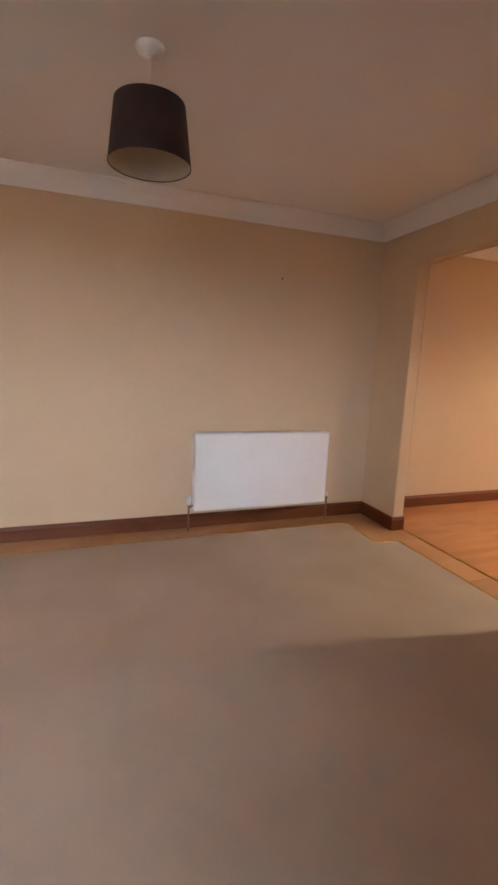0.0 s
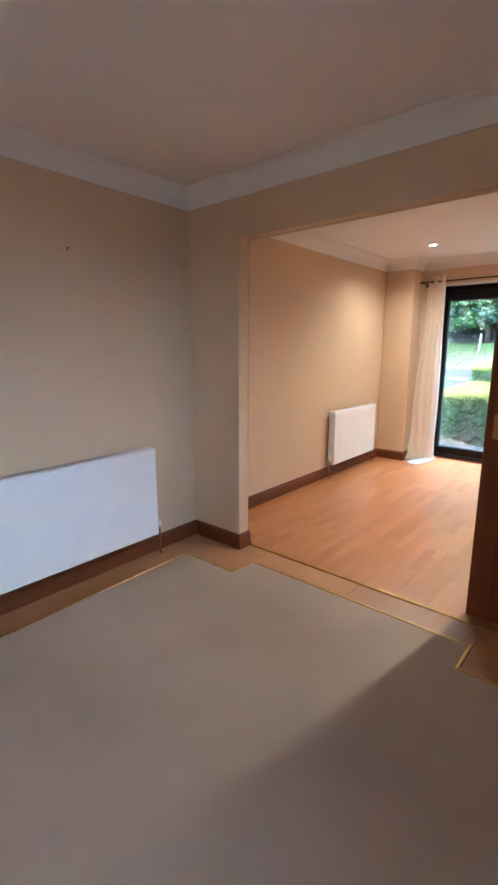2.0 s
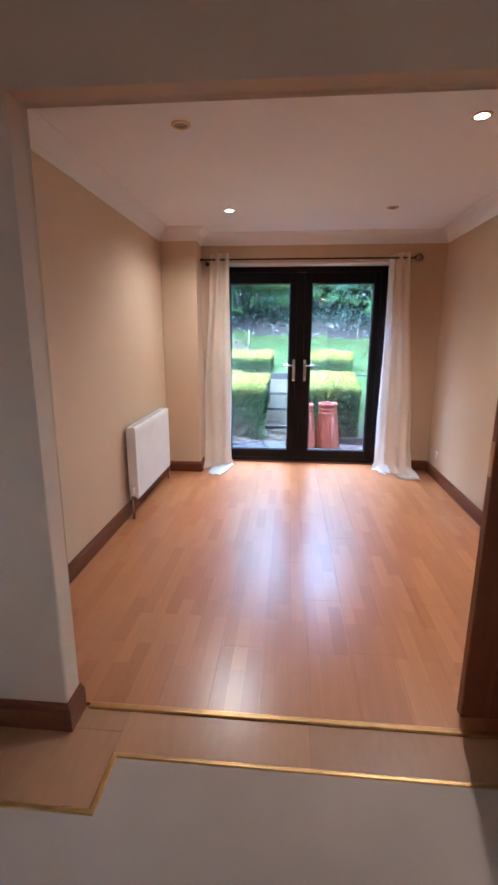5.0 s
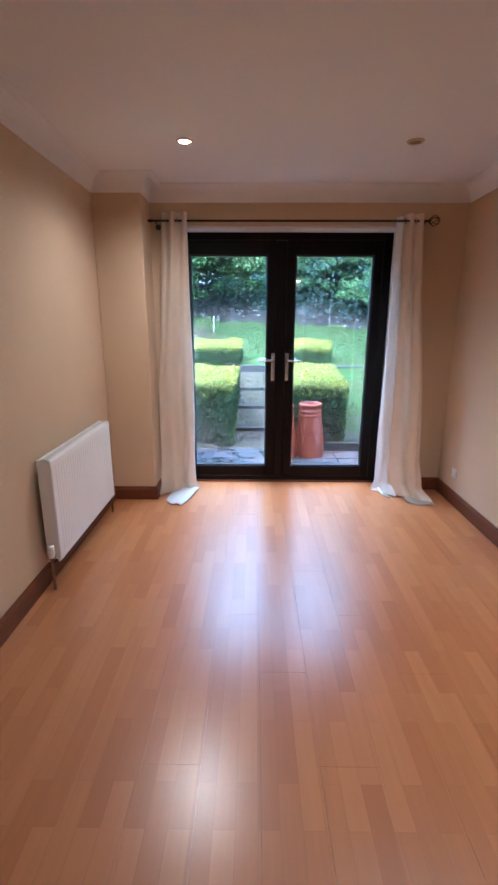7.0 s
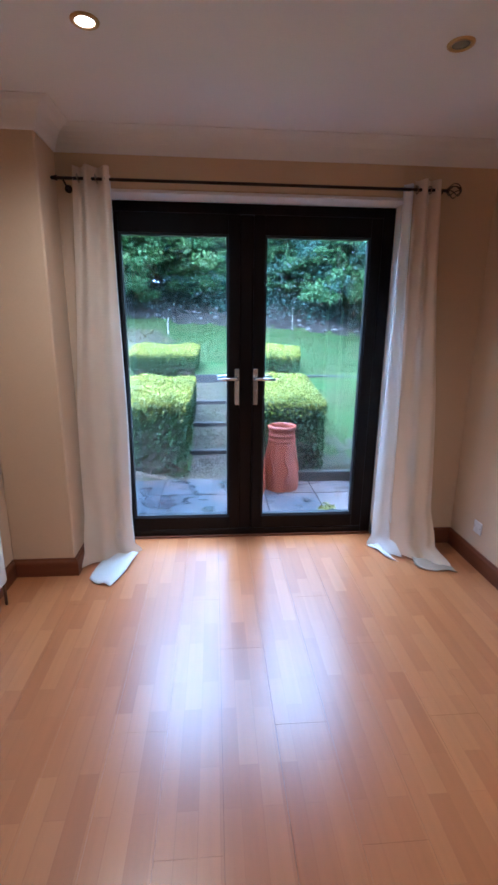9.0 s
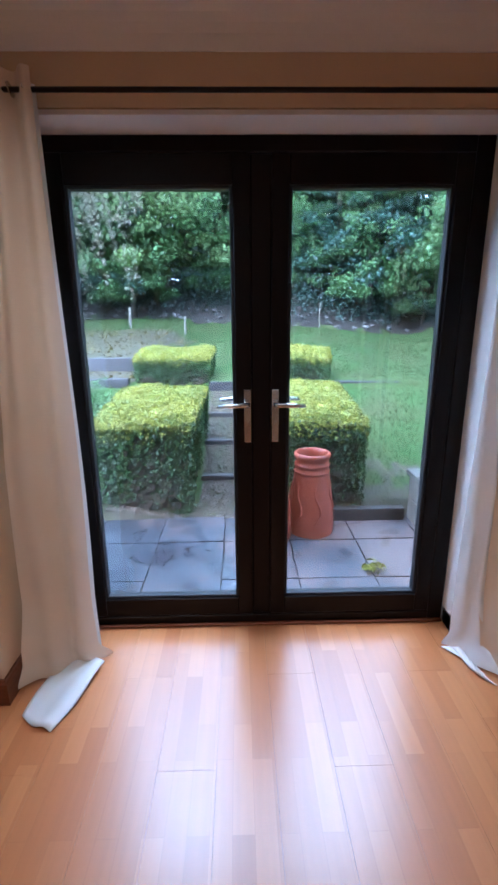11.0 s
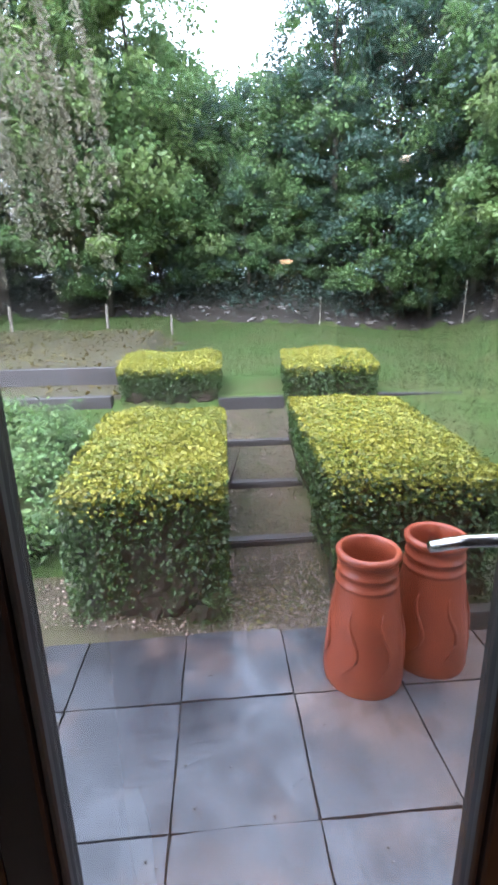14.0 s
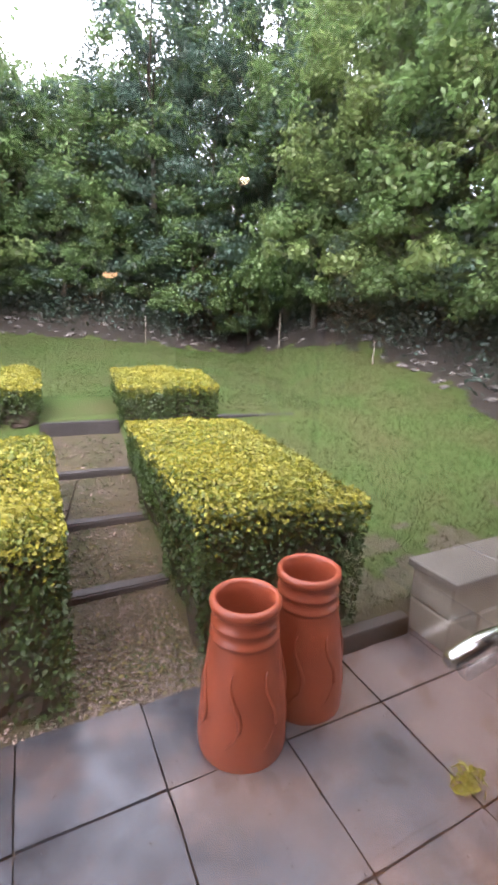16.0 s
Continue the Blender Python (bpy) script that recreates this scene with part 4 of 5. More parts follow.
    ob = new("foliage", leaf_mesh("foliage", clouds, [HEDGE_D, HEDGE_Y, HEDGE_L]))
    ob.parent = th
    # stems
    bm = bmesh.new()
    for k in range(int(area * 60) + 10):
        u, v = rng.random(2) * 0.84 + 0.08
        p = plan(np.array([u]), np.array([v]))[0]
        z0 = zb[0] + (zb[1] - zb[0]) * v - 0.05
        z1 = zt[0] + (zt[1] - zt[0]) * v - 0.06
        j = rng.normal(0, 0.06, 4)
        tube([(p[0], p[1], z0), (p[0] + j[0], p[1] + j[1], (z0 + z1) / 2), (p[0] + j[0] + j[2], p[1] + j[1] + j[3], z1)], [0.008, 0.006, 0.003], 4, bm)
    part("stems", bm, TWIG, th)
    # solid core of old-wood brown, coloured dark for the shade inside the hedge
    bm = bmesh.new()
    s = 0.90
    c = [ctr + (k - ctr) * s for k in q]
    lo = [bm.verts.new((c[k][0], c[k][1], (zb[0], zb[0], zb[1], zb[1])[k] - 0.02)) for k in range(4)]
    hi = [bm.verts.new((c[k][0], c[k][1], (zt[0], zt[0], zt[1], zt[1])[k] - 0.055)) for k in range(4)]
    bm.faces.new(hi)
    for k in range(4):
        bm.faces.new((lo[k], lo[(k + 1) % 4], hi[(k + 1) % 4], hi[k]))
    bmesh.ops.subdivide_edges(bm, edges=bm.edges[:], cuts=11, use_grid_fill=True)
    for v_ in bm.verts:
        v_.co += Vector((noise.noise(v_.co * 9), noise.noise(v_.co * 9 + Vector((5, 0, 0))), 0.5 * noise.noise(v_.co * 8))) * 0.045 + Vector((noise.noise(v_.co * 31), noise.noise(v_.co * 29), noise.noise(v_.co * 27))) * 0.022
    part("shade_core", bm, TWIG, th)
    return th


hedge("clipped golden-topped hedge beside the gravel path", [(-1.25, 1.47), (-0.48, 1.49), (-0.45, 3.06), (-1.34, 3.02)], (-0.12, 0.26), (0.67, 0.74), 11, (0.58, 0.24))
hedge("clipped golden-topped hedge behind the chimney pots", [(0.08, 1.56), (0.885, 1.40), (1.02, 3.22), (0.14, 3.40)], (-0.10, 0.32), (0.68, 0.75), 12, (0.72, 0.22))
hedge("low upper hedge with golden top above the steps", [(-1.42, 3.85), (-0.46, 3.85), (-0.44, 4.86), (-1.50, 4.86)], (0.64, 0.74), (0.98, 1.06), 13)
hedge("low upper hedge with golden top beside the top step", [(0.17, 3.85), (1.03, 3.66), (1.20, 4.68), (0.30, 4.98)], (0.58, 0.74), (0.98, 1.06), 14)


def ground_shrub(x, y, radius, height, seed):
    """A low leafy plant beside the hedge: arching stems with leaves in loose tufts."""
    rng = np.random.default_rng(seed)
    th = thing("shrub", "low spreading green leafy plant beside the clipped hedge", "shrub", "plants beside the hedge", (x, y, ground_z(x, y)))
    clouds = []
    bm = bmesh.new()
    for k in range(26):
        a, r = rng.uniform(0, 6.28), radius * rng.uniform(0.15, 1.0)
        top = np.array([r * math.cos(a), r * math.sin(a), height * rng.uniform(0.55, 1.0) * (1.1 - 0.5 * r / radius)])
        tube([(0.2 * top[0], 0.2 * top[1], -0.03), tuple(top * [0.6, 0.6, 0.75]), tuple(top)], [0.005, 0.004, 0.002], 4, bm)
        n = 46
        pts = top * rng.uniform(0.45, 1.05, (n, 1)) + rng.normal(0, 1, (n, 3)) * [0.07, 0.07, 0.045]
        pts[:, 2] = np.maximum(pts[:, 2], 0.01)
        clouds.append((*leaf_cloud(pts, np.tile([0, 0, 1.0], (n, 1)), 0.050, rng, 0.55), int(rng.random() < 0.35)))
    o = new("foliage", leaf_mesh("foliage", clouds, [LEAF_A, LEAF_C]))
    o.parent = th
    part("stems", bm, TWIG, th)


for k, (x, y, r_, h_) in enumerate([(-1.62, 1.95, 0.30, 0.30), (-1.70, 2.50, 0.36, 0.38), (-1.75, 3.10, 0.38, 0.40), (-2.15, 2.25, 0.34, 0.30), (-2.30, 2.85, 0.40, 0.36), (-2.75, 2.55, 0.38, 0.34), (-2.85, 3.25, 0.42, 0.38), (-2.25, 3.45, 0.36, 0.32)]):
    ground_shrub(x, y, r_, h_, 300 + k)


def crown_mesh(name, seed, radius, height, clumps, per, size, mats, low=0.15):
    """Leaves in many clumps round an upright crown; gaps stay open between the clumps."""
    rng = np.random.default_rng(seed)
    clouds = []
    for c in range(clumps):
        h = rng.uniform(low, 1.0)
        r = radius * (1.0 - 0.75 * max(0, h - 0.35) ** 1.3) * rng.uniform(0.35, 1.0)
        a = rng.uniform(0, 2 * math.pi)
        ctr = np.array([r * math.cos(a), r * math.sin(a), h * height])
        n = int(per * rng.uniform(0.6, 1.4) * (1.25 - 0.6 * h))
        sp = rng.uniform(0.22, 0.5)
        d = rng.normal(0, 1, (n, 3))
        d /= np.linalg.norm(d, axis=1, keepdims=True)
        pts = ctr + d * (rng.random((n, 1)) ** 0.45) * np.array([sp * 1.25, sp * 1.25, sp * 0.8])
        pts[:, 2] -= 0.25 * (np.hypot(pts[:, 0] - ctr[0], pts[:, 1] - ctr[1])) ** 2
        clouds.append((*leaf_cloud(pts, d * 0.6 + [0, 0, 0.7], size, rng, 0.55), int(rng.random() < 0.28)))
    return leaf_mesh(name, clouds, mats)


def trunk_mesh(name, seed, height, r0, radius, limbs):
    rnd = random.Random(seed)
    bm = bmesh.new()
    pts, x, y = [], 0, 0
    for i in range(9):
        pts.append((x, y, height * 0.9 * i / 8 - 0.5 * (i == 0)))
        x += rnd.uniform(-0.12, 0.12)
        y += rnd.uniform(-0.12, 0.12)
    tube(pts, [r0 * (1 - 0.88 * i / 8) for i in range(9)], 8, bm)
    for k in range(limbs):
        i = rnd.randint(2, 7)
        a = rnd.uniform(0, 6.28)
        L = radius * rnd.uniform(0.5, 0.95)
        p = Vector(pts[i])
        q = [p + Vector((math.cos(a) * L * u, math.sin(a) * L * u, L * 0.75 * u + rnd.uniform(-0.1, 0.1))) for u in (0, 0.35, 0.7, 1)]
        r = r0 * (1 - 0.88 * i / 8) * 0.55
        tube(q, [r, r * 0.7, r * 0.4, r * 0.15], 5, bm)
    me = bpy.data.meshes.new(name)
    bm.to_mesh(me)
    bm.free()
    me.materials.append(BARK)
    me.shade_smooth()
    return me


KINDS = []
for k, (rad, hgt, cl, per, size, mats, low) in enumerate([
        (2.4, 8.5, 220, 105, 0.135, [LEAF_A, LEAF_C], 0.02),
        (2.2, 9.5, 275, 105, 0.125, [LEAF_B, LEAF_A], 0.02),
        (2.6, 7.5, 220, 105, 0.135, [LEAF_C, LEAF_A], 0.02),
        (1.9, 5.0, 160, 105, 0.125, [LEAF_A, LEAF_B], 0.0)]):
    KINDS.append((crown_mesh("crown", 40 + k, rad, hgt, cl, per, size, mats, low), trunk_mesh("trunk", 60 + k, hgt, 0.13, rad, 14)))
LABELS = ["tall mid-green broadleaf tree on the wooded bank", "tall dark blue-green tree on the wooded bank", "broad yellow-green tree with low branches on the bank", "smaller dense green tree at the lawn's edge"]
TREES = [(7.6, 3.0, 2, 1.0), (7.3, 5.6, 0, 1.0), (8.6, 7.2, 1, 1.0), (7.0, 8.6, 2, 0.95), (8.2, 10.6, 0, 1.1), (6.4, 11.6, 3, 1.1), (6.8, 13.6, 1, 1.0), (4.8, 13.4, 1, 0.9), (3.25, 14.4, 1, 1.0),
         (1.6, 15.2, 3, 1.0), (-0.6, 15.6, 3, 0.95), (-2.5, 14.6, 0, 1.12), (-4.4, 13.6, 2, 1.25), (-6.2, 13.0, 0, 1.2), (-8.2, 12.6, 1, 1.0), (-10.2, 10.6, 0, 1.0), (-10.6, 7.4, 2, 1.0), (5.4, 16.4, 0, 0.95), (9.8, 13.8, 2, 1.2),
         (-5.6, 16.4, 1, 1.1), (8.2, 0.8, 0, 1.0), (9.0, -2.0, 2, 1.0), (6.9, 4.2, 3, 0.8), (6.7, 7.3, 3, 0.75), (6.3, 10.0, 3, 0.7), (4.0, 12.9, 3, 0.7), (-3.4, 13.2, 3, 0.7), (0.6, 13.9, 3, 0.6), (-1.4, 17.5, 3, 1.1), (1.2, 18.0, 3, 1.1), (3.4, 17.0, 3, 1.2), (-7.6, 15.4, 3, 1.2), (9.4, 5.8, 3, 1.0), (9.6, 11.6, 3, 1.0), (8.4, 15.6, 3, 1.2), (-3.6, 17.2, 3, 1.2), (-5.0, 15.0, 3, 0.6), (-1.0, 14.6, 3, 0.5), (2.4, 13.8, 3, 0.5), (-7.0, 13.6, 3, 0.6), (5.6, 12.4, 3, 0.5), (0.2, 16.6, 3, 0.8), (1.4, 16.4, 3, 0.75), (2.6, 16.0, 3, 0.8), (-1.6, 16.4, 3, 0.8), (-0.4, 14.4, 3, 0.42), (1.5, 14.2, 3, 0.42)]
rnd = random.Random(5)
for x, y, k, sc in TREES:
    th = thing("tree", LABELS[k], "tree", "trees on the bank")
    th.matrix_basis = Matrix.Translation((x, y, ground_z(x, y))) @ Matrix.Rotation(rnd.uniform(0, 6.28), 4, "Z") @ Matrix.Scale(sc, 4)
    for nm, me_ in (("crown", KINDS[k][0]), ("trunk", KINDS[k][1])):
        o = new(nm, me_)
        o.parent = th
        if nm == "crown":
            o.location = (0, 0, 0.80)

# weeping willow fronds
th = thing("weeping_tree", "pale grey-green weeping tree with hanging fronds", "tree", "trees on the bank")
th.location = (-3.9, 6.9, ground_z(-3.9, 6.9))
o = new("trunk", trunk_mesh("trunk", 91, 5.0, 0.12, 1.5, 10))
o.parent = th
rng = np.random.default_rng(77)
clouds = []
for k in range(95):
    a, r = rng.uniform(0, 6.28), rng.uniform(0.5, 1.9)
    x0, y0, zt_ = r * math.cos(a), r * math.sin(a), rng.uniform(3.6, 5.4) - 0.25 * r
    L = rng.uniform(1.2, 3.0)
    n = int(L * 45)
    u = rng.random(n)
    pts = np.column_stack([x0 + 0.25 * u * math.cos(a) + rng.normal(0, 0.035, n), y0 + 0.25 * u * math.sin(a) + rng.normal(0, 0.035, n), zt_ - L * u])
    clouds.append((*leaf_cloud(pts, rng.normal(0, 1, (n, 3)), 0.11, rng, 0.3), 0))
o = new("crown", leaf_mesh("crown", clouds, [WILLOW]))
o.parent = th

# undergrowth on the bank; its dark leaf colour carries the shade below the crowns
rng = np.random.default_rng(9)
clouds = []
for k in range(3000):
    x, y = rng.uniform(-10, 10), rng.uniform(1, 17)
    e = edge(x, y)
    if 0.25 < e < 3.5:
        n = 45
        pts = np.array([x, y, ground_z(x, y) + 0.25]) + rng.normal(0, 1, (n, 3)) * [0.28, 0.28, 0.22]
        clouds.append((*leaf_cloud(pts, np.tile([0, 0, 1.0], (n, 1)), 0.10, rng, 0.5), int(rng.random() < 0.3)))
# taller backing clumps, added to close bright gaps beneath the crowns
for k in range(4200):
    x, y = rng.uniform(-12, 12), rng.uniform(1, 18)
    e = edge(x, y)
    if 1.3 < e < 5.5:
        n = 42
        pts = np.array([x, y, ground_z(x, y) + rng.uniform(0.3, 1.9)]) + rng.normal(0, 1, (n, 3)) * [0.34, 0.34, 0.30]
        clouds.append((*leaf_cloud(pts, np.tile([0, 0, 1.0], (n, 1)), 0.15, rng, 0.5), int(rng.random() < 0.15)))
tagged(new("undergrowth", leaf_mesh("undergrowth", clouds, [IVY_SHADE, LEAF_B])), "ivy and bramble undergrowth, coloured dark for the shade below the trees", "undergrowth", kind="stuff")

# lawn blades
n = 200000
x = rng.uniform(-7, 6.5, n)
y = 1.48 + (rng.random(n) ** 1.6) * 11.4
keep = np.array([litter(a, b) < 0.1 and not (bare(a, b) and rng.random() < 0.86) and not (worn(a, b) and rng.random() < 0.75) and not (-1.45 < a < 1.05 and b < 3.6) and not (-0.5 < a < 0.2 and b < 3.9) and not (a > 1.2 and b < 1.45) and not (-1.55 < a < 1.3 and 3.7 < b < 4.9) and not (a < 0.6 and b < 1.6)
                 for a, b in zip(x, y)])
x, y = x[keep], y[keep]
z = np.array([ground_z(a, b) for a, b in zip(x, y)])
h = rng.uniform(0.010, 0.032, len(x)) * (1.1 - 0.04 * (y - 1.4))
ang = rng.uniform(0, 6.28, len(x))
wd = 0.003 + 0.0004 * (y - 1.4)
lean = rng.normal(0, 0.02, (len(x), 2))
base = np.column_stack([x, y, z])
side = np.column_stack([np.cos(ang) * wd, np.sin(ang) * wd, 0 * x])
v = np.stack([base - side, base + side, base + np.column_stack([lean, h])], 1).reshape(-1, 3)
f = np.arange(len(x) * 3).reshape(-1, 3)
tagged(new("grass", leaf_mesh("grass", [(v, f, 0)], [BLADE])), "short wet lawn grass", "grass", kind="stuff")

# rubble along the foot of the bank
def rock_mesh(seed):
    bm = bmesh.new()
    bmesh.ops.create_icosphere(bm, subdivisions=2, radius=1)
    for v_ in bm.verts:
        v_.co *= 1 + 0.35 * noise.noise(v_.co * 1.3 + Vector((seed * 7.1, 0, 0)))
        v_.co.z *= 0.55
    me = bpy.data.meshes.new("rock")
    bm.to_mesh(me)
    bm.free()
    me.materials.append(ROCK)
    return me


ROCKS = [rock_mesh(k) for k in range(4)]
bank = thing("stone_bank", "line of loose grey rubble stones at the foot of the bank", "stones")
count = 0
for k in range(9000):
    x, y = rng.uniform(-8, 7.5), rng.uniform(3.5, 14.5)
    e = edge(x, y)
    if 0.0 < e < 0.8 and count < 220:
        o = new("stone", ROCKS[k % 4])
        s = rng.uniform(0.025, 0.11)
        o.matrix_basis = Matrix.LocRotScale((x, y, ground_z(x, y) - s * 0.05), Euler((rng.normal(0, 0.2), rng.normal(0, 0.2), rng.uniform(0, 6.28))), (s * 1.3, s, s))
        o.parent = bank
        count += 1

# ---- patio, path, steps ----
patio = structure("patio", boxes((-3.2, 3.0, 0.13, 1.47, -0.30, PATIO - 0.016)), JOINT, "patio of wet grey square flagstones with dark joints", "patio")
P = 0.474
for i in range(-5, 6):
    for j in range(-2, 1):
        x0, y0 = -0.692 + i * P, max(1.038 + j * 0.50, 0.135)
        y1 = min(1.038 + (j + 1) * 0.50, 1.46)
        if x0 > 0.6 and j == 0:
            y1 = 1.345
        r_ = random.Random(i * 31 + j)
        bm = boxes((0.004, P - 0.004, 0, y1 - y0 - 0.008, -0.03, 0))
        bmesh.ops.subdivide_edges(bm, edges=bm.edges[:], cuts=3, use_grid_fill=True)
        for v_ in bm.verts:
            v_.co += Vector((noise.noise(v_.co * 9 + Vector((i, j, 0))), noise.noise(v_.co * 9 + Vector((j, i, 4))), 0.6 * noise.noise(v_.co * 6 + Vector((i, j, 8))))) * 0.0065
        o = part("flagstone", bm, SLAB, patio)
        o.matrix_basis = pose(x0, y0 + 0.004, PATIO + r_.uniform(-0.003, 0.003), r_.uniform(-0.3, 0.3), r_.uniform(-0.3, 0.3), 0)

STEPS = [(2.29, -0.05, 0.13), (2.84, 0.165, 0.13), (3.36, 0.365, 0.13), (3.82, 0.675, 0.20)]
for yy, zt_, hh in STEPS:
    th = thing("sleeper_step", "weathered dark timber sleeper edging a garden step", "step", "garden steps", (-0.16, yy, zt_))
    bm = boxes((-0.32, 0.32, 0, 0.09, -hh, 0))
    bmesh.ops.subdivide_edges(bm, edges=[e for e in bm.edges if abs(e.verts[0].co.x - e.verts[1].co.x) > 0.2], cuts=10)
    bmesh.ops.bevel(bm, geom=[e for e in bm.edges if len(e.link_faces) == 2 and e.calc_face_angle() > 0.5], offset=0.010, segments=2, affect="EDGES")
    for v_ in bm.verts:
        v_.co += Vector((0, noise.noise(v_.co * 6 + Vector((0, yy, 0))), noise.noise(v_.co * 5 + Vector((yy, 0, 3))))) * 0.008
    part("sleeper", bm, TIMBER, th, smooth=False)
# terrace edging by the upper lawn
for x0, x1, yy, zt_, hh in [(-5.2, -1.50, 3.86, 0.73, 0.24), (-5.2, -1.58, 4.60, 0.935, 0.25), (1.10, 2.0, 3.88, 0.662, 0.16)]:
    th = thing("terrace_sleeper", "dark timber retaining edge of the upper lawn", "garden edging", "terrace edges", ((x0 + x1) / 2, yy, zt_))
    part("sleeper", boxes((-(x1 - x0) / 2, (x1 - x0) / 2, 0, 0.10, -hh, 0), bevel=0.012), TIMBER, th)
    if x0 > 0:
        th.rotation_euler = (0, radians(1.5), 0)
# dark kerb between patio and lawn
th = thing("lawn_kerb", "dark mossy kerb between patio and lawn", "kerb", "", (0.90, 1.35, PATIO))
part("kerb", boxes((-0.33, 0.30, 0, 0.07, -0.05, 0.10), bevel=0.012, seg=2), KERB, th)

# pebbles and fallen leaves on the path
clouds = []
n = 4600
x = rng.uniform(-0.46, 0.12, n)
y = 1.45 + rng.random(n) ** 1.7 * 2.3
x = np.concatenate([x, rng.uniform(-2.4, -0.46, 1700)])
y = np.concatenate([y, rng.uniform(1.45, 1.75, 1700)])
n = len(x)
z = np.array([ground_z(a, b) for a, b in zip(x, y)]) + 0.003
octa = np.array([(1, 0, 0), (0, 1, 0), (-1, 0, 0), (0, -1, 0), (0, 0, 0.6), (0, 0, -0.6)], float)
tri = np.array([(0, 1, 4), (1, 2, 4), (2, 3, 4), (3, 0, 4), (1, 0, 5), (2, 1, 5), (3, 2, 5), (0, 3, 5)])
s = rng.uniform(0.005, 0.016, (n, 1, 3)) * rng.uniform(0.45, 1.15, (n, 1, 1))
v = (octa[None] * s + np.column_stack([x, y, z])[:, None]).reshape(-1, 3)
f = (tri[None] + 6 * np.arange(n)[:, None, None]).reshape(-1, 3)
tagged(new("gravel", leaf_mesh("gravel", [(v, f, 0)], [PEBBLE])), "brown gravel strewn over the garden path", "gravel", kind="stuff")
pts = np.column_stack([x[:520], y[:520], z[:520] + 0.01])
tagged(new("fallen_leaves", leaf_mesh("fallen_leaves", [(*leaf_cloud(pts, np.tile([0, 0, 1.0], (520, 1)), 0.022, rng, 0.6, 0.4), 0)], [DRYLEAF])), "fallen hedge clippings on the gravel path", "leaves", kind="stuff")


# ---- garden things ----
def chimney_pot(at, top, turn, label):
    H = top - PATIO
    th = thing("chimney_pot", label, "chimney pot", "pair of chimney pots", (at[0], at[1], PATIO))
    prof = [(0.168, 0.0), (0.172, 0.03), (0.170, 0.10), (0.158, 0.25), (0.140, 0.40), (0.128, 0.475), (0.127, 0.482), (0.131, 0.487), (0.131, 0.500), (0.124, 0.506), (0.121, 0.535),
            (0.126, 0.540), (0.126, 0.552), (0.119, 0.558), (0.117, 0.592), (0.126, 0.600), (0.133, 0.612), (0.133, 0.628), (0.126, 0.638), (0.112, 0.638), (0.106, 0.628), (0.104, 0.58), (0.115, 0.42), (0.145, 0.10), (0.148, 0.0)]
    k = H / 0.638
    part("body", lathe([(r, z * k) for r, z in prof], 48), TERRACOTTA, th, smooth=True)
    for j in range(7):
        a0 = turn + j * 2 * math.pi / 7
        for sgn in (1,):
            pts = []
            for i in range(12):
                u = i / 11
                z = (0.10 + 0.30 * u)
                r = np.interp(z, [0.10, 0.25, 0.40], [0.170, 0.158, 0.140])
                a = a0 + 0.22 * math.sin(u * 5.2) + 0.30 * u
                pts.append((r * math.cos(a), r * math.sin(a), z * k))
            part("moulded_swirl", tube(pts, [0.003 + 0.008 * math.sin(math.pi * i / 11) for i in range(12)], 6), TERRACOTTA, th, smooth=True)
    return th


chimney_pot((0.105, 1.135), 0.497, 0.3, "wet orange terracotta chimney pot standing on the patio")
chimney_pot((0.432, 1.215), 0.500, 1.1, "wet terracotta chimney pot set close behind another")

wall = thing("garden_wall", "low grey block planter wall with thin coping slabs", "garden wall", "", (0, 0, 0))
for course in range(2):
    z0 = PATIO + course * 0.188
    for k in range(4):
        off = 0.0 if course else 0.22
        xa, xb = 1.235 + max(0, k * 0.44 - off), 1.235 + (k + 1) * 0.44 - off - 0.008
        if xb > xa:
            part("block", boxes((xa, xb, 1.135, 1.40, z0, z0 + 0.180), bevel=0.010), BLOCK, wall)
part("mortar", boxes((1.245, 2.90, 1.147, 1.39, PATIO, 0.249)), JOINT, wall)
for k in range(4):
    part("coping_slab", boxes((1.215 + k * 0.42, 1.215 + (k + 1) * 0.42 - 0.006, 1.11, 1.42, 0.252, 0.294), bevel=0.006), CAPSTONE, wall)

for x, y, hh, r in [(-2.75, 9.6, 0.50, 0.035), (-4.6, 9.3, 0.50, 0.035), (-1.42, 9.7, 0.42, 0.03), (5.5, 10.4, 0.95, 0.015), (5.04, 6.2, 0.42, 0.012), (2.2, 11.3, 0.7, 0.012)]:
    th = thing("fence_stake", "pale weathered wooden stake standing in the lawn", "stake", "garden stakes", (x, y, ground_z(x, y) - 0.05))
    part("post", tube([(0, 0, 0), (0.004, 0.0, hh * 0.5), (0.01, 0.008, hh + 0.05)], [r, r * 0.97, r * 0.85], 6), STAKE, th)

rng = np.random.default_rng(21)
a = rng.uniform(0, 6.28, 60)
rr = rng.random(60) * 0.055
pts = np.column_stack([0.74 + rr * np.cos(a) * 1.3, 0.61 + rr * np.sin(a), PATIO + 0.015 + rng.random(60) * 0.035])
th = thing("weed", "small bright green weed growing from a patio joint", "weed")
o = new("leaves", leaf_mesh("leaves", [(*leaf_cloud(pts, np.column_stack([np.cos(a), np.sin(a), 0 * a + 0.8]), 0.045, rng, 0.4), 0)], [HEDGE_Y]))
o.parent = th

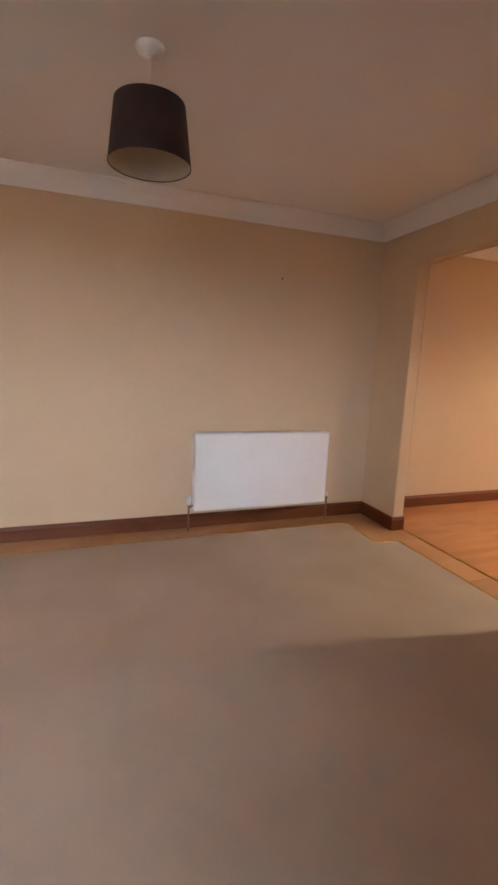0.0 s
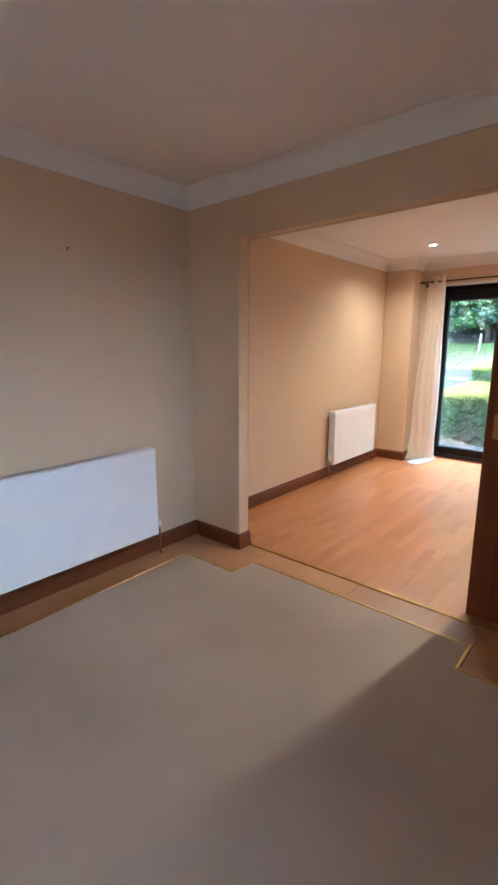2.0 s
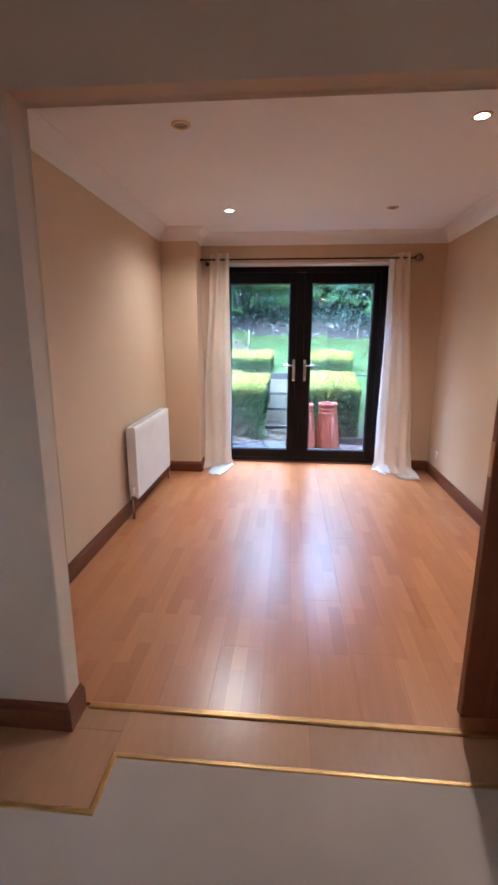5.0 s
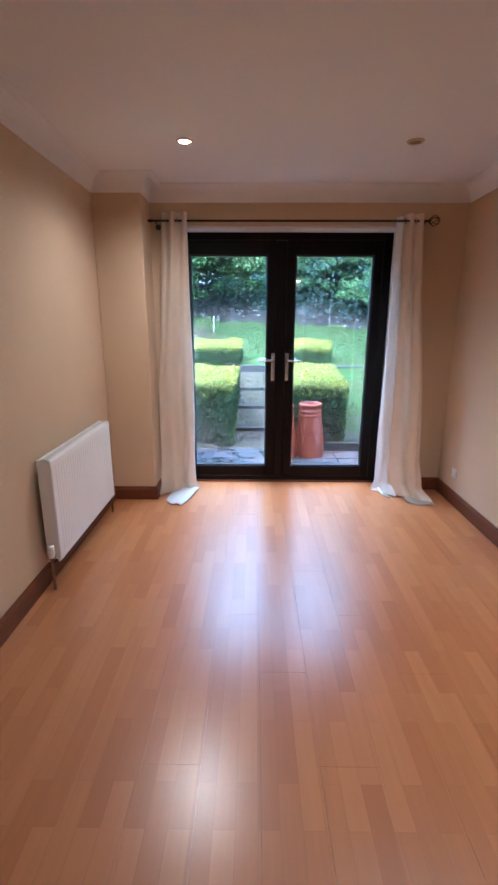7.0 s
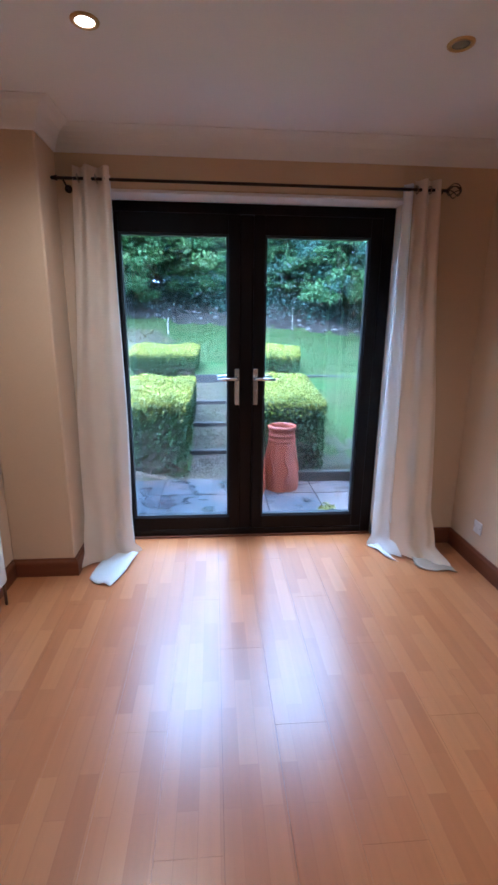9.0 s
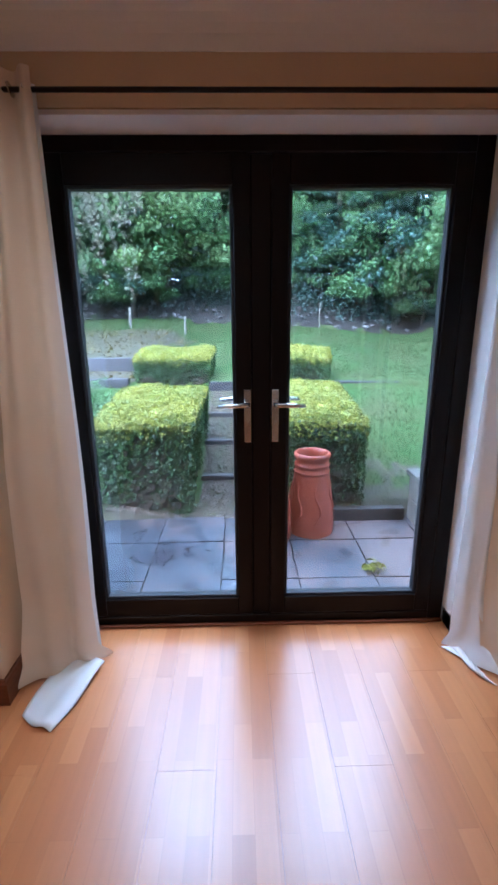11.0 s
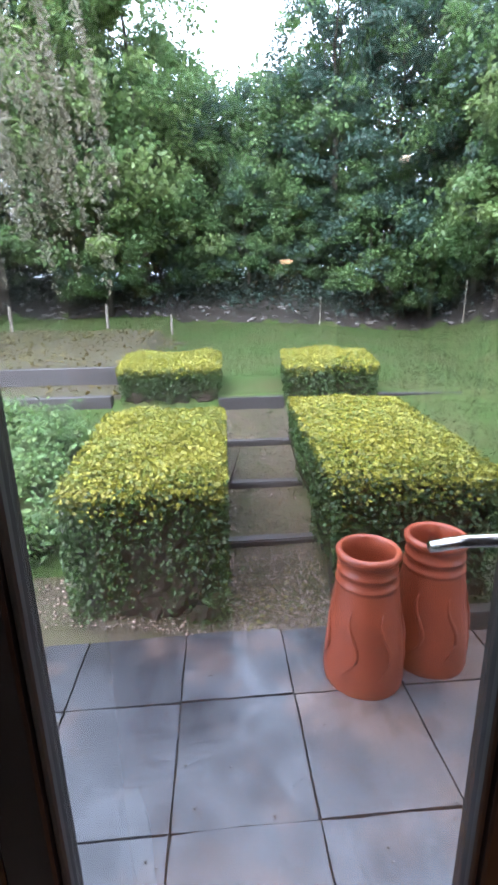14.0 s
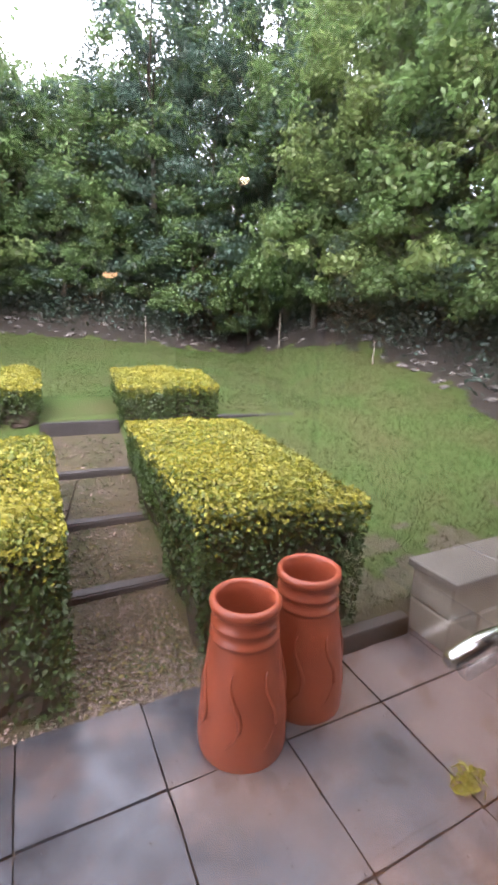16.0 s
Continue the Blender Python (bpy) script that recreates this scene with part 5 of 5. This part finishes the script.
# twigs and grit washed over the flagstones
n = 420
x, y = rng.uniform(-1.6, 1.2, n), 1.45 - rng.random(n) ** 1.8 * 1.25
s = rng.uniform(0.0015, 0.006, (n, 1, 3))
v = (octa[None] * s + np.column_stack([x, y, np.full(n, PATIO + 0.004)])[:, None]).reshape(-1, 3)
f = (tri[None] + 6 * np.arange(n)[:, None, None]).reshape(-1, 3)
tagged(new("grit", leaf_mesh("grit", [(v, f, 0)], [PEBBLE])), "scattered grit and leaf bits on the wet patio", "grit", kind="stuff")

# small wall fittings
so = thing("wall_plate", "small white blank wall plate above the skirting", "wall plate", "", (XR, -0.50, 0.245))
part("face_plate", boxes((-0.008, -0.001, -0.038, 0.038, -0.038, 0.038), bevel=0.003, seg=2), PLASTIC, so)
for k in (-0.028, 0.028):
    part("screw", boxes((-0.0092, -0.008, k - 0.003, k + 0.003, -0.003, 0.003), bevel=0.0008), CHROME, so)
hk = thing("picture_hook", "small dark picture hook on the beige wall", "hook", "", (LL, -4.55, 1.90))
part("nail", tube([(0.0, 0, 0), (0.012, 0, 0.003)], 0.0035, 8), IRON, hk)
part("hook", tube([(0.003, 0, -0.001), (0.004, 0, -0.009), (0.008, 0, -0.012), (0.011, 0, -0.007)], 0.002, 6), IRON, hk)

# moss tufts on the treads and along the joints
n = 2600
x = rng.uniform(-0.46, 0.14, n)
y = 1.5 + rng.random(n) * 2.3
keep = np.array([noise.noise(Vector((a * 5, b * 4, 2))) > -0.05 for a, b in zip(x, y)])
x, y = x[keep], y[keep]
z = np.array([ground_z(a, b) for a, b in zip(x, y)]) + 0.006
pts = np.column_stack([x, y, z])
tagged(new("moss", leaf_mesh("moss", [(*leaf_cloud(pts, np.tile([0, 0, 1.0], (len(x), 1)), 0.020, rng, 0.5), 0)], [HEDGE_D])), "moss and small weeds over the gravel treads", "moss", kind="stuff")

# twigs and dead leaves on the trodden upper terraces
n = 2600
x, y = rng.uniform(-5.2, -0.9, n), rng.uniform(3.95, 9.6, n)
keep = np.array([bare(a, b) for a, b in zip(x, y)])
x, y = x[keep], y[keep]
pts = np.column_stack([x, y, np.array([ground_z(a, b) for a, b in zip(x, y)]) + 0.012])
tagged(new("leaf_litter", leaf_mesh("leaf_litter", [(*leaf_cloud(pts, np.tile([0, 0, 1.0], (len(x), 1)), 0.060, rng, 0.5, 0.3), 0)], [DRYLEAF])), "dead leaves and twigs on the trodden upper terraces", "leaves", kind="stuff")
